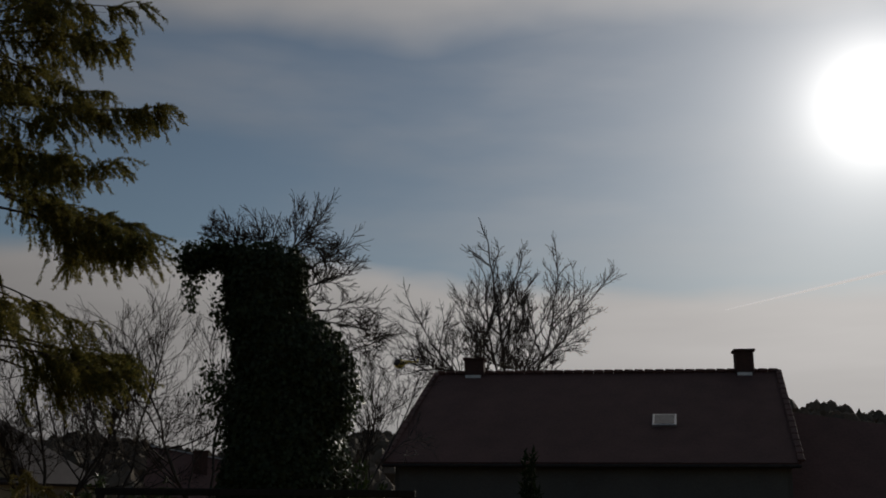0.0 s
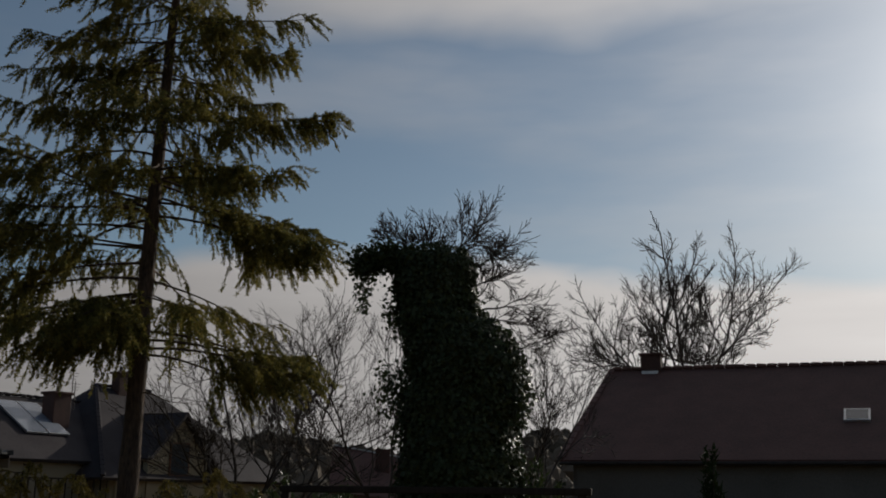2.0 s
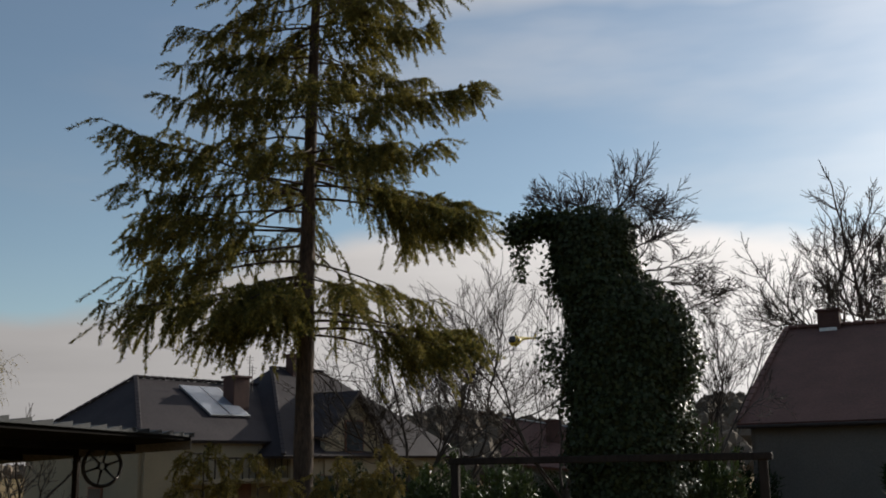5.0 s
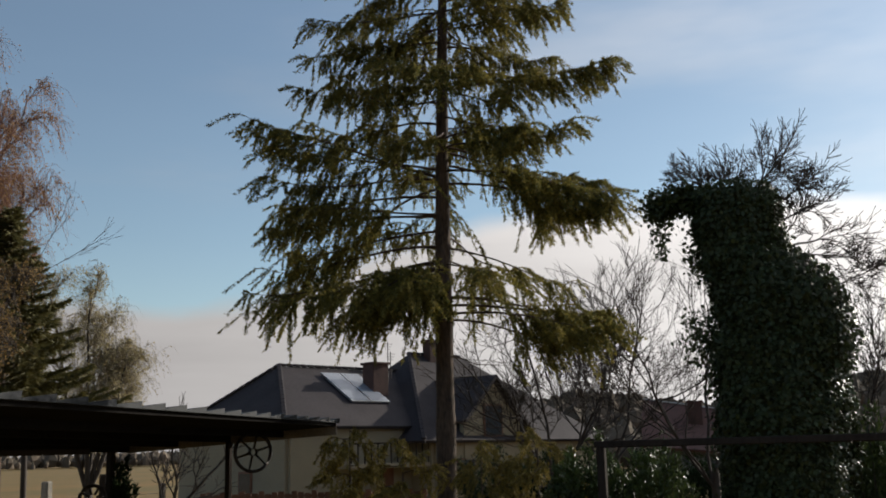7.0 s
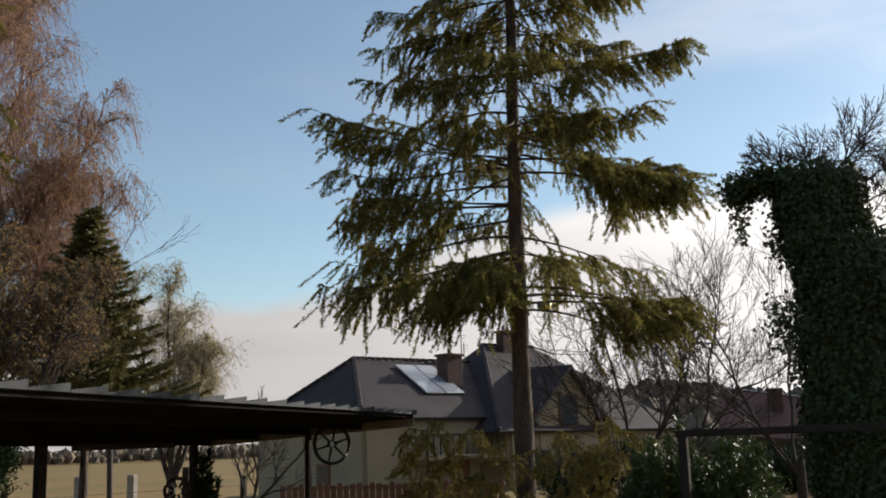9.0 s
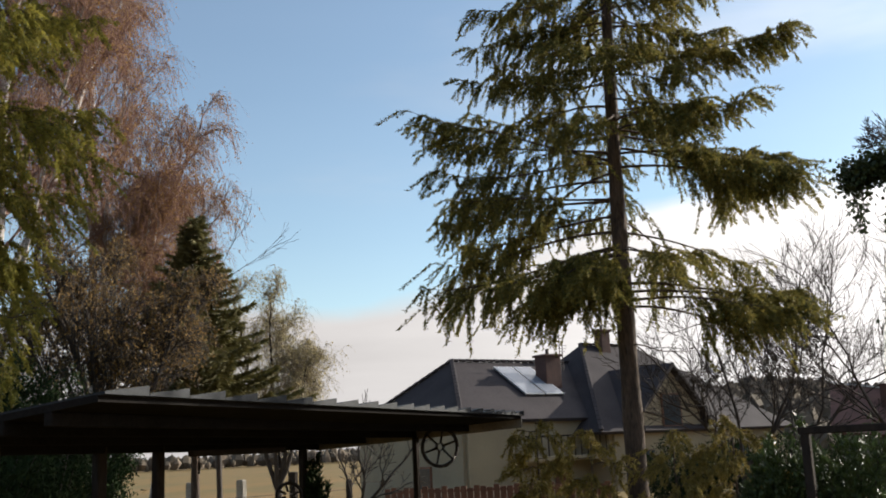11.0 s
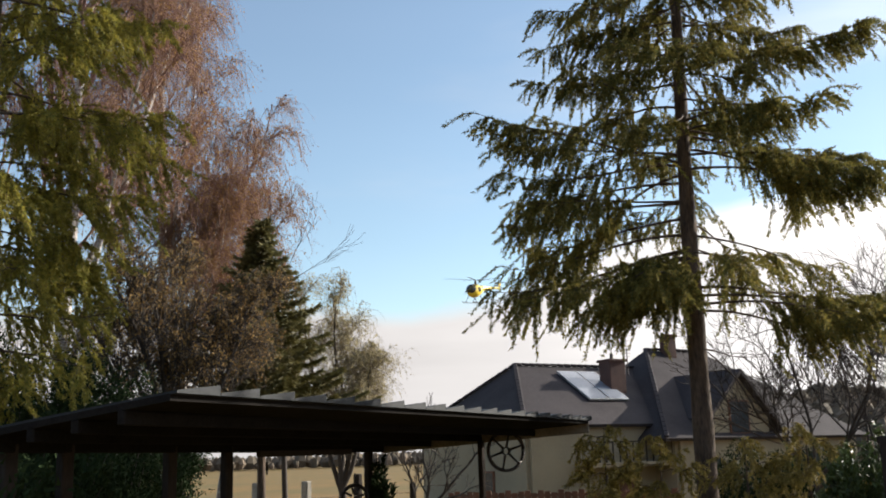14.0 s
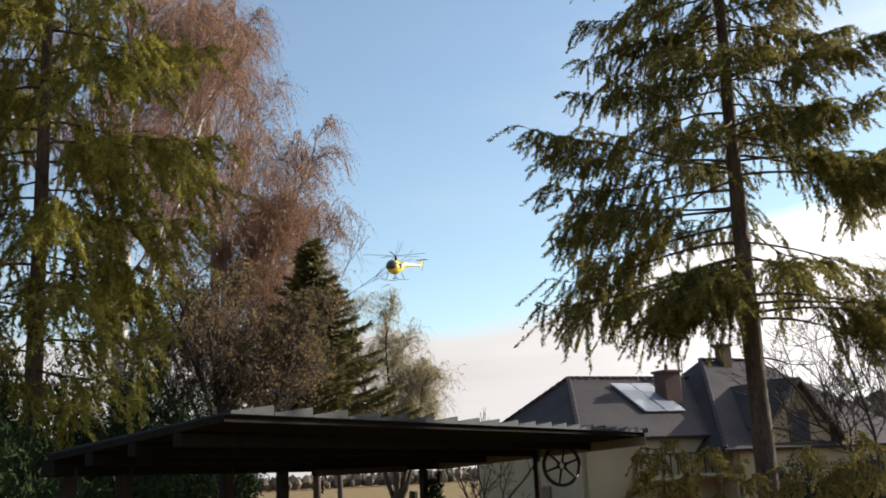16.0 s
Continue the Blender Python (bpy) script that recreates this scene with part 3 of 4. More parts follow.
def ivy_tree():
    rng = np.random.default_rng(41)
    foot = B(8.7, 15.0, 0)
    tree = thing("ivy_tree", foot, "dead tree trunk thickly overgrown with dark ivy", "tree")
    right, away = viewer_axes(8.7)
    zs = [q[0] for q in IVY_PROFILE]

    def centre(z):
        return -right * math.tan(radians(np.interp(z, zs, [q[1] for q in IVY_PROFILE]) - 8.7)) * 15.0

    def radius(z, a):
        n = noise.noise(Vector((math.cos(a) * 1.6, math.sin(a) * 1.6, z * 1.3)))
        n2 = noise.noise(Vector((math.cos(a) * 4, math.sin(a) * 4, z * 4)))
        return np.interp(z, zs, [q[2] for q in IVY_PROFILE]) * (1 + 0.16 * n + 0.09 * n2)

    rows, cols = 46, 40
    v, f = [], []
    for i in range(rows):
        z = -0.4 + 5.5 * i / (rows - 1)
        for j in range(cols):
            a = 2 * math.pi * j / cols
            r = radius(z, a) * 0.9
            c = centre(z)
            v.append((c[0] + r * math.cos(a), c[1] + r * math.sin(a), z))
    for i in range(rows - 1):
        for j in range(cols):
            f.append((i * cols + j, i * cols + (j + 1) % cols, (i + 1) * cols + (j + 1) % cols, (i + 1) * cols + j))
    f.append(tuple((rows - 1) * cols + j for j in range(cols)))
    # added solid core; its dark colour stands in for shade behind the leaves
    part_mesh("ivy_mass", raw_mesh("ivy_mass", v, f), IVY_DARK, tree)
    n = 34000
    z = rng.uniform(-0.3, 5.22, n)
    a = rng.uniform(0, 2 * math.pi, n)
    pos, nor = np.empty((n, 3)), np.empty((n, 3))
    for i in range(n):
        r = radius(z[i], a[i]) * rng.uniform(0.9, 1.06)
        if rng.random() < 0.04:
            r *= rng.uniform(1.03, 1.16)
        pos[i] = centre(z[i]) + np.array([r * math.cos(a[i]), r * math.sin(a[i]), z[i]])
        nor[i] = (math.cos(a[i]), math.sin(a[i]), 0.4)
    # the arm to the side with its hanging ivy, and hanging strands
    t = Tubes()
    arm = [centre(4.7) - right * s + np.array([0, 0, 4.86 + 0.35 * math.sin(s * 1.9) - 0.12 * s]) for s in np.linspace(0.2, 1.16, 7)]
    t.add(arm, np.linspace(0.1, 0.03, 7), 6)
    extra = []
    for _ in range(3000):
        s = rng.random() ** 0.8
        i = min(int(s * 6), 5)
        p = arm[i] + (arm[i + 1] - arm[i]) * (s * 6 - i)
        extra.append(p + rng.normal(size=3) * np.array([0.12, 0.12, 0.10]))
    for s, drop in ((0.35, 0.4), (0.62, 0.3), (0.9, 0.5), (1.0, 0.7), (0.15, 0.6), (0.5, 0.25)):
        i = min(int(s * 6), 5)
        p = arm[i] + (arm[i + 1] - arm[i]) * (s * 6 - i)
        end = p + np.array([0, 0, -drop]) + rng.normal(size=3) * 0.06
        t.add([p, (p + end) / 2 + rng.normal(size=3) * 0.03, end], [0.012, 0.01, 0.006], 4)
        m = int(drop * 230)
        u = rng.uniform(0, 1, (m, 1))
        extra.extend(p * (1 - u) + end * u + rng.normal(size=(m, 3)) * 0.055)
    for z0, out in ((3.25, 0.42), (3.05, 0.35), (4.2, 0.2), (2.6, 0.15)):
        c = centre(z0) - right * (radius(z0, math.pi) + out * 0.5) + np.array([0, 0, z0])
        extra.extend(c + rng.normal(size=(170, 3)) * np.array([out * 0.32, 0.16, 0.15]))
    pos2 = np.asarray(extra)
    nor2 = unit(rng.normal(size=pos2.shape) + np.array([0, 0, 0.5]))
    part_mesh("ivy_leaf", leaf_quads("ivy_leaves", np.concatenate([pos, pos2]), 0.068, rng, 0.9, np.concatenate([nor, nor2])), IVY, tree)
    part_mesh("ivy_stems", t.mesh("ivy_stems"), TWIG, tree)
    # dead limbs that stand out of the ivy
    tips = []
    for start, d, ln, r in (((-0.3, 5.0), (-0.3, 0.9), 0.52, 0.025), ((-0.1, 5.0), (0.05, 1.0), 0.6, 0.03), ((0.1, 5.0), (0.45, 0.85), 0.66, 0.03),
                            ((0.1, 5.1), (0.9, 0.5), 0.72, 0.03), ((0.5, 4.3), (1.0, 0.3), 0.72, 0.026), ((0.8, 3.7), (0.9, 0.3), 0.55, 0.022), ((-0.7, 5.3), (-0.4, 0.6), 0.3, 0.014),
                            ((0.3, 4.8), (1.0, 0.6), 0.75, 0.028), ((-0.45, 5.0), (-0.1, 1.0), 0.42, 0.02), ((-0.2, 5.0), (0.3, 1.0), 0.52, 0.024), ((0.2, 5.0), (0.75, 0.75), 0.62, 0.026),
                            ((0.35, 4.6), (1.0, 0.4), 0.66, 0.026), ((0.5, 4.2), (1.0, 0.1), 0.58, 0.022), ((0.7, 3.8), (1.0, 0.2), 0.5, 0.02), ((0.4, 4.4), (1.0, 0.7), 0.6, 0.022)):
        t = Tubes()
        grow(t, rng, centre(start[1]) * 0.8 + right * start[0] + np.array([0, 0, start[1]]), right * d[0] + np.array([0, 0, d[1]]) + away * rng.uniform(-0.3, 0.3), ln * 0.78, r * 0.6, 3, 0.75, tips, 0.02, 0, 0.7, 0.14, (3, 5), 0.0044)
        part_mesh("dead_limb", t.mesh("dead_limb"), TWIG, tree)


ivy_tree()


# ---- birches, spruce and shrubs ----
def leafy_tree(name, foot, stems, leaf_mat, bark, label, seed, leaf=0.05, per_tip=14, hang=0.8, depth=4, spread=0.55, up=0.12, shrink=0.7, trunk=None, min_r=0.006, kids=(2, 4), twig=None, category="tree", primaries=20, low=0.25, side=0.24):
    rng = np.random.default_rng(seed)
    tree = thing(name, foot, label, category)
    tips = []
    t = Tubes()
    if trunk:
        h, r = trunk
        s = np.linspace(-0.3, h, 8)
        t.add([(0.05 * math.sin(z), 0.04 * math.cos(z), z) for z in s], [r * (1.2 - 0.4 * (z / h)) for z in s], 8)
    at = []
    for p, d, ln, r, *own in stems:
        reach = own[0] if own else side
        tips = []
        k = 7
        pts = [np.array(p, dtype=float)]
        dd = unit(np.array(d, dtype=float))
        for i in range(k - 1):
            dd = unit(dd + rng.normal(size=3) * 0.06 + np.array([0, 0, 0.05]))
            pts.append(pts[-1] + dd * ln / (k - 1))
        t.add(pts, np.linspace(r, r * 0.25, k), 7)
        limbs = Tubes()
        for q in np.linspace(low, 1.0, primaries):
            i = min(int(q * (k - 1)), k - 2)
            b = pts[i] + (pts[i + 1] - pts[i]) * (q * (k - 1) - i)
            n = rng.normal(size=3)
            n[2] = abs(n[2]) * 0.6
            grow(limbs, rng, b, unit(n + dd * 0.7), ln * reach * rng.uniform(0.6, 1.2) * (1.3 - 0.95 * q), r * 0.28, depth - 2, spread, tips, up, 0.0, shrink, 0.16, kids, min_r)
        for end, d, mid in tips:
            for _ in range(3):
                hl = hang * rng.uniform(0.3, 1.2)
                w = unit(np.array([0, 0, -1.0]) + 0.5 * d + rng.normal(size=3) * 0.2)
                p2 = end + d * 0.15 + w * hl * 0.5
                p3 = p2 + unit(w + np.array([0, 0, -0.8])) * hl * 0.5
                limbs.add([end, p2, p3], [min_r * 0.8, min_r * 0.65, min_r * 0.4], 3)
                m = per_tip // 3
                u = rng.uniform(0, 1, (m, 1))
                at.append(np.where(u < 0.5, end + (p2 - end) * u * 2, p2 + (p3 - p2) * (u * 2 - 1)) + rng.normal(size=(m, 3)) * 0.05)
        part_mesh("limb", limbs.mesh("limb"), twig or BIRCH_TWIG, tree)
    part_mesh("trunk", t.mesh("trunk"), bark, tree)
    at = np.concatenate(at)
    stuff(part_mesh("foliage", leaf_quads("foliage", at, leaf, rng, 0.8), leaf_mat, tree))
    return tree


_r = np.random.default_rng(8)
def way_up(az, s, f=0.0):
    r, a = viewer_axes(az)
    return r * s + a * f + np.array([0, 0, 1.0])


leafy_tree("birch", B(58.9, 21.5, 0), [((0, 0, -0.5), way_up(59, 0.0), 14.0, 0.19), ((0, 0, 5.0), way_up(59, 0.35, 0.2), 8.0, 0.09), ((0, 0, 4.4), way_up(59, -0.4, -0.1), 7.5, 0.08), ((0, 0, 3.5), way_up(59, 0.2, -0.5), 7.0, 0.07)],
           BIRCH_LEAF, BIRCH_BARK, "tall white-stemmed birch with russet hanging twigs", 51, leaf=0.042, per_tip=12, hang=1.2, low=0.4, side=0.2)
leafy_tree("birch", B(54.0, 26, 0), [((0, 0, -0.5), way_up(54, -0.04), 14.5, 0.16, 0.12), ((0, 0, 4.0), way_up(54, 0.22, 0.1), 6.6, 0.09), ((0, 0, 3.0), way_up(54, 0.45), 5.6, 0.08), ((0, 0, 2.6), way_up(54, 0.42, -0.4), 5.4, 0.08),
           ((0, 0, 3.0), way_up(54, 0.3, -0.2), 5.6, 0.07), ((0, 0, 3.4), way_up(54, -0.35, 0.1), 8.0, 0.08, 0.2), ((0, 0, 5.0), way_up(54, -0.1, -0.2), 7.5, 0.07, 0.2)],
           BIRCH_LEAF, BIRCH_BARK, "birch with dense russet crown and drooping twigs", 52, leaf=0.042, per_tip=18, hang=1.0, side=0.25)
leafy_tree("shrub_tree", B(53.6, 19, 0), [((0, 0, 1.5), d, ln, 0.06) for d, ln in zip(fan(53.6, (-0.75, -0.4, -0.15, 0.1, 0.3, 0.6, 0.0), 0.5, _r), (2.9, 3.5, 3.9, 4.1, 3.7, 3.1, 3.4))], BROWN_LEAF, TWIG,
           "tangled brown-leaved shrub under the birches", 53, leaf=0.045, per_tip=9, hang=0.35, trunk=(1.7, 0.14), twig=TWIG, primaries=15, low=0.2)
leafy_tree("willow", B(45.2, 33, 0), [((0, 0, 0.8), d, ln, 0.08) for d, ln in zip(fan(45.0, (-0.3, -0.12, 0.1, 0.55, 0.3), 0.4, _r), (6.0, 5.8, 4.8, 3.9, 4.2))], PALE_LEAF, TWIG,
           "small tree with sparse pale yellowish leaves", 54, leaf=0.05, per_tip=12, hang=0.7, trunk=(1.1, 0.12), twig=PALE_TWIG, primaries=15)


def spruce(foot, height, reach, label, seed):
    rng = np.random.default_rng(seed)
    tree = thing("spruce", foot, label, "tree")
    t = Tubes()
    zs = np.linspace(-0.3, height, 10)
    t.add([(0, 0, z) for z in zs], [0.11 * max(1 - z / height, 0.05) for z in zs], 7)
    part_mesh("trunk", t.mesh("trunk"), BARK, tree)
    wood, at, way = Tubes(), [], []
    z, a = 2.3, 0.0
    while z < height - 0.1:
        z += 0.022
        a += 2.4 + rng.uniform(-0.5, 0.5)
        L = reach * (1 - z / height) ** 0.9 * rng.uniform(0.45, 1.1) + 0.06
        d = np.array([math.cos(a), math.sin(a), -0.15])
        s = np.linspace(0, 1, 5)
        p = np.array([0, 0, z]) + d * L * s[:, None] + np.array([0, 0, 0.25]) * L * (s ** 2.5)[:, None]
        wood.add(p, 0.016 * (1 - 0.8 * s), 3)
        n = int(L * 360)
        u = rng.uniform(0.15, 1, (n, 1))
        side = unit(np.cross(d, [0, 0, 1]))
        w = rng.uniform(-1, 1, (n, 1)) * 0.32 * L * (1.1 - u)
        at.append(np.array([0, 0, z]) + d * L * u + np.array([0, 0, 0.25]) * L * u ** 2.5 + side * w - np.array([0, 0, 0.25]) * np.abs(w))
        way.append(d * 0.7 + side * np.sign(w) * 0.7 + rng.normal(size=(n, 3)) * 0.35)
    part_mesh("twig_frame", wood.mesh("twig_frame"), BARK, tree)
    at, way = np.concatenate(at), np.concatenate(way)
    part_mesh("foliage", blades("foliage", at, way, rng.uniform(0.08, 0.18, len(at)), rng.uniform(0.014, 0.026, len(at)), rng), SPRUCE, tree)


spruce(B(49.3, 23, 0), 7.0, 3.5, "dark young spruce in front of the birches", 61)


def evergreen_shrub(name, foot, size, mat, label, seed, n=9000, blade=0.14):
    """A dense shrub of upright sprays about several leaders."""
    rng = np.random.default_rng(seed)
    shrub = thing(name, foot, label, "shrub")
    wood, at, way = Tubes(), [], []
    w, h = size
    for _ in range(26):
        a, r = rng.uniform(0, 6.28), w * math.sqrt(rng.random())
        base = np.array([0.25 * r * math.cos(a), 0.25 * r * math.sin(a), -0.1])
        tip = np.array([r * math.cos(a), r * math.sin(a), h * (1.05 - 0.5 * (r / w) ** 2) * rng.uniform(0.75, 1.05)])
        mid = (base + tip) / 2 + np.array([0, 0, -0.05 * h]) + rng.normal(size=3) * 0.05
        wood.add([base, mid, tip], [0.02, 0.014, 0.005], 4)
        m = n // 26
        u = rng.uniform(0.1, 1.02, (m, 1))
        c = (1 - u) ** 2 * base + 2 * u * (1 - u) * mid + u ** 2 * tip
        at.append(c + rng.normal(size=(m, 3)) * np.array([0.13, 0.13, 0.1]) * (1.25 - 0.8 * u) * w)
        way.append(unit(tip - base) * 0.8 + rng.normal(size=(m, 3)) * 0.6)
    part_mesh("twig_frame", wood.mesh("twig_frame"), TWIG, shrub)
    at, way = np.concatenate(at), np.concatenate(way)
    part_mesh("foliage", blades("foliage", at, way, rng.uniform(blade * 0.5, blade, len(at)), blade * 0.13, rng), mat, shrub)
    return shrub


for place, size, seed in ((B(66.5, 10, 0), (1.9, 2.1), 71), (B(61.5, 12.5, 0), (1.7, 2.3), 72), (B(58.0, 15.5, 0), (1.6, 2.9), 79), (B(64.5, 13.5, 0), (1.9, 3.0), 80), (B(61.5, 17.5, 0), (2.2, 3.9), 84), (B(57.0, 18.0, 0), (1.7, 3.4), 85)):
    evergreen_shrub("yew", place, size, HEDGE, "dark green conifer shrub beside the shelter", seed, 34000, 0.11)


def young_larch(foot, height, reach, seed):
    rng = np.random.default_rng(seed)
    boughs, z, a = [], 0.4, 0.0
    while z < height - 0.15:
        z += rng.uniform(0.09, 0.15)
        a += 2.4 + rng.uniform(-0.6, 0.6)
        boughs.append((z, a, reach * (1.05 - 0.7 * z / height) * rng.uniform(0.5, 1.15), rng.uniform(-0.1, 0.4), 1.3, 0.05))
    larch("young_larch", foot, height, boughs, YOUNG, "young larch with yellow-green feathery boughs before the house", seed, trunk_r=0.035, fringe=0.62, dense=1.0, group="young larches")


for place, height, reach, seed in ((B(31.4, 16.2, -0.3), 2.35, 1.2, 73), (B(28.6, 16.8, -0.3), 2.3, 1.2, 76), (B(24.4, 16.4, -0.3), 2.2, 1.3, 74), (B(21.4, 17.0, -0.3), 2.4, 1.1, 78)):
    young_larch(place, height, reach, seed)
evergreen_shrub("laurel", B(18.6, 15.8, -0.3), (0.75, 2.1), LAUREL, "dark evergreen bush beside the rail", 75, 12000)
evergreen_shrub("laurel", B(16.0, 15.8, -0.3), (0.9, 2.1), LAUREL, "dark evergreen bush beside the rail", 77, 12000)


# ---- houses ----
def roof_house_right():
    house = thing("house", (0, 0, 0), "low house with long red-brown tiled gable roof, in shade", "house")
    rl, rr = Vector((-0.24, 36.2, 5.98)), Vector((11.3, 34.5, 5.95))
    u = (rr - rl).normalized()
    vdir = Vector((-0.243, -0.97, 0)).normalized()
    run, eave = 6.2, 2.7
    fl, fr = rl + vdir * run, rr + vdir * run
    bl, br = rl - vdir * run, rr - vdir * run
    for p in (fl, fr, bl, br):
        p.z = eave
    slab("roof", [rl, rr, fr, fl], 0.16, ROOF_RED, house)
    slab("roof", [rr, rl, bl, br], 0.16, ROOF_RED, house)
    lift = Vector((0, 0, 0.04))
    for i in range(34):
        beam("ridge_tile", rl.lerp(rr, i / 34) + lift * 1.15, rl.lerp(rr, (i + 0.99) / 34) + lift * 0.8, 0.24, 0.13, ROOF_RED, house, 0.04)
    for i in range(16):
        beam("verge_tile", rl.lerp(fl, i / 16) + lift, rl.lerp(fl, (i + 0.98) / 16) + lift * 1.4, 0.2, 0.08, ROOF_RED, house, 0.02)
        beam("verge_tile", rr.lerp(fr, i / 16) + lift, rr.lerp(fr, (i + 0.98) / 16) + lift * 1.4, 0.2, 0.08, ROOF_RED, house, 0.02)
    gutter = Vector((0, 0, -0.1)) + vdir * 0.06
    beam("gutter", fl + gutter, fr + gutter, 0.12, 0.1, IRON, house, 0.03)
    # walls
    inset = 0.4
    c = [p + (u * inset if i in (0, 3) else -u * inset) for i, p in enumerate((fl, fr, br, bl))]
    c = [p + (-vdir * inset if i < 2 else vdir * inset) for i, p in enumerate(c)]
    for i in range(4):
        a, b = c[i], c[(i + 1) % 4]
        m, length = (a + b) / 2, (b - a).length
        ang = math.atan2((b - a).y, (b - a).x)
        part("wall", box_bm((length, 0.3, 3.2), pose(m.x, m.y, 1.1, 0, 0, math.degrees(ang))), PLASTER_GREY, house)
    for g, ridge in (((c[0], c[3]), rl + u * inset), ((c[1], c[2]), rr - u * inset)):
        tri = [Vector((g[0].x, g[0].y, 2.7)), Vector((g[1].x, g[1].y, 2.7)), Vector((ridge.x, ridge.y, 5.75))]
        off = u * 0.15
        vs = [p - off for p in tri] + [p + off for p in tri]
        part_mesh("gable", raw_mesh("gable", [p[:] for p in vs], [(0, 1, 2), (5, 4, 3), (0, 3, 4, 1), (1, 4, 5, 2), (2, 5, 3, 0)]), PLASTER_GREY, house)
    turn = math.degrees(math.atan2(u.y, u.x))
    for s, w, h, z in ((1.35, 0.68, 0.75, 6.05), (10.55, 0.6, 1.0, 6.1)):
        p = rl + u * s
        ch = part("chimney", box_bm((w, 0.55, h), pose(p.x, p.y, z + 0.05, 0, 0, turn), 0.02), BRICK, house)
        part("cap", box_bm((w + 0.12, 0.67, 0.09), pose(p.x, p.y, z + 0.05 + h / 2, 0, 0, turn), 0.015), BRICK, ch)
        p2 = p + vdir * 0.3
        part("flashing", box_bm((w * 0.8, 0.1, 0.12), pose(p2.x, p2.y, 5.84, 0, 0, turn), 0.01), METAL, ch, "pale metal flashing")
    # roof window
    nrm = (fl - rl).cross(u).normalized()
    nrm = nrm if nrm.z > 0 else -nrm
    down = (fl - rl).normalized()
    p = rl + u * 7.95 + down * 4.2 + nrm * 0.05
    fm = Matrix((u, down, nrm)).transposed().to_4x4()
    fm.translation = p
    win = part("roof_window", box_bm((0.72, 0.8, 0.1), fm, 0.01), METAL, house)
    fm2 = fm.copy()
    fm2.translation = p + nrm * 0.052
    part("pane", box_bm((0.6, 0.66, 0.012), fm2), PANE, win)
    # annexe with a lower roof
    a0, a1 = rr - u * 0.2 + vdir * 1.3, rr + u * 7.0 + vdir * 1.3
    a0.z, a1.z = 4.55, 3.5
    b0, b1 = a0 + vdir * 4.2, a1 + vdir * 4.2
    b0.z, b1.z = 1.5, 0.7
    slab("annexe_roof", [a0, a1, b1, b0], 0.14, ROOF_RED, house)
    m = (a0 + a1 + b0 + b1) / 4
    part("annexe_wall", box_bm((6.6, 3.6, 1.6), pose(m.x, m.y, 0.0, 0, 0, turn)), PLASTER_GREY, house)


roof_house_right()


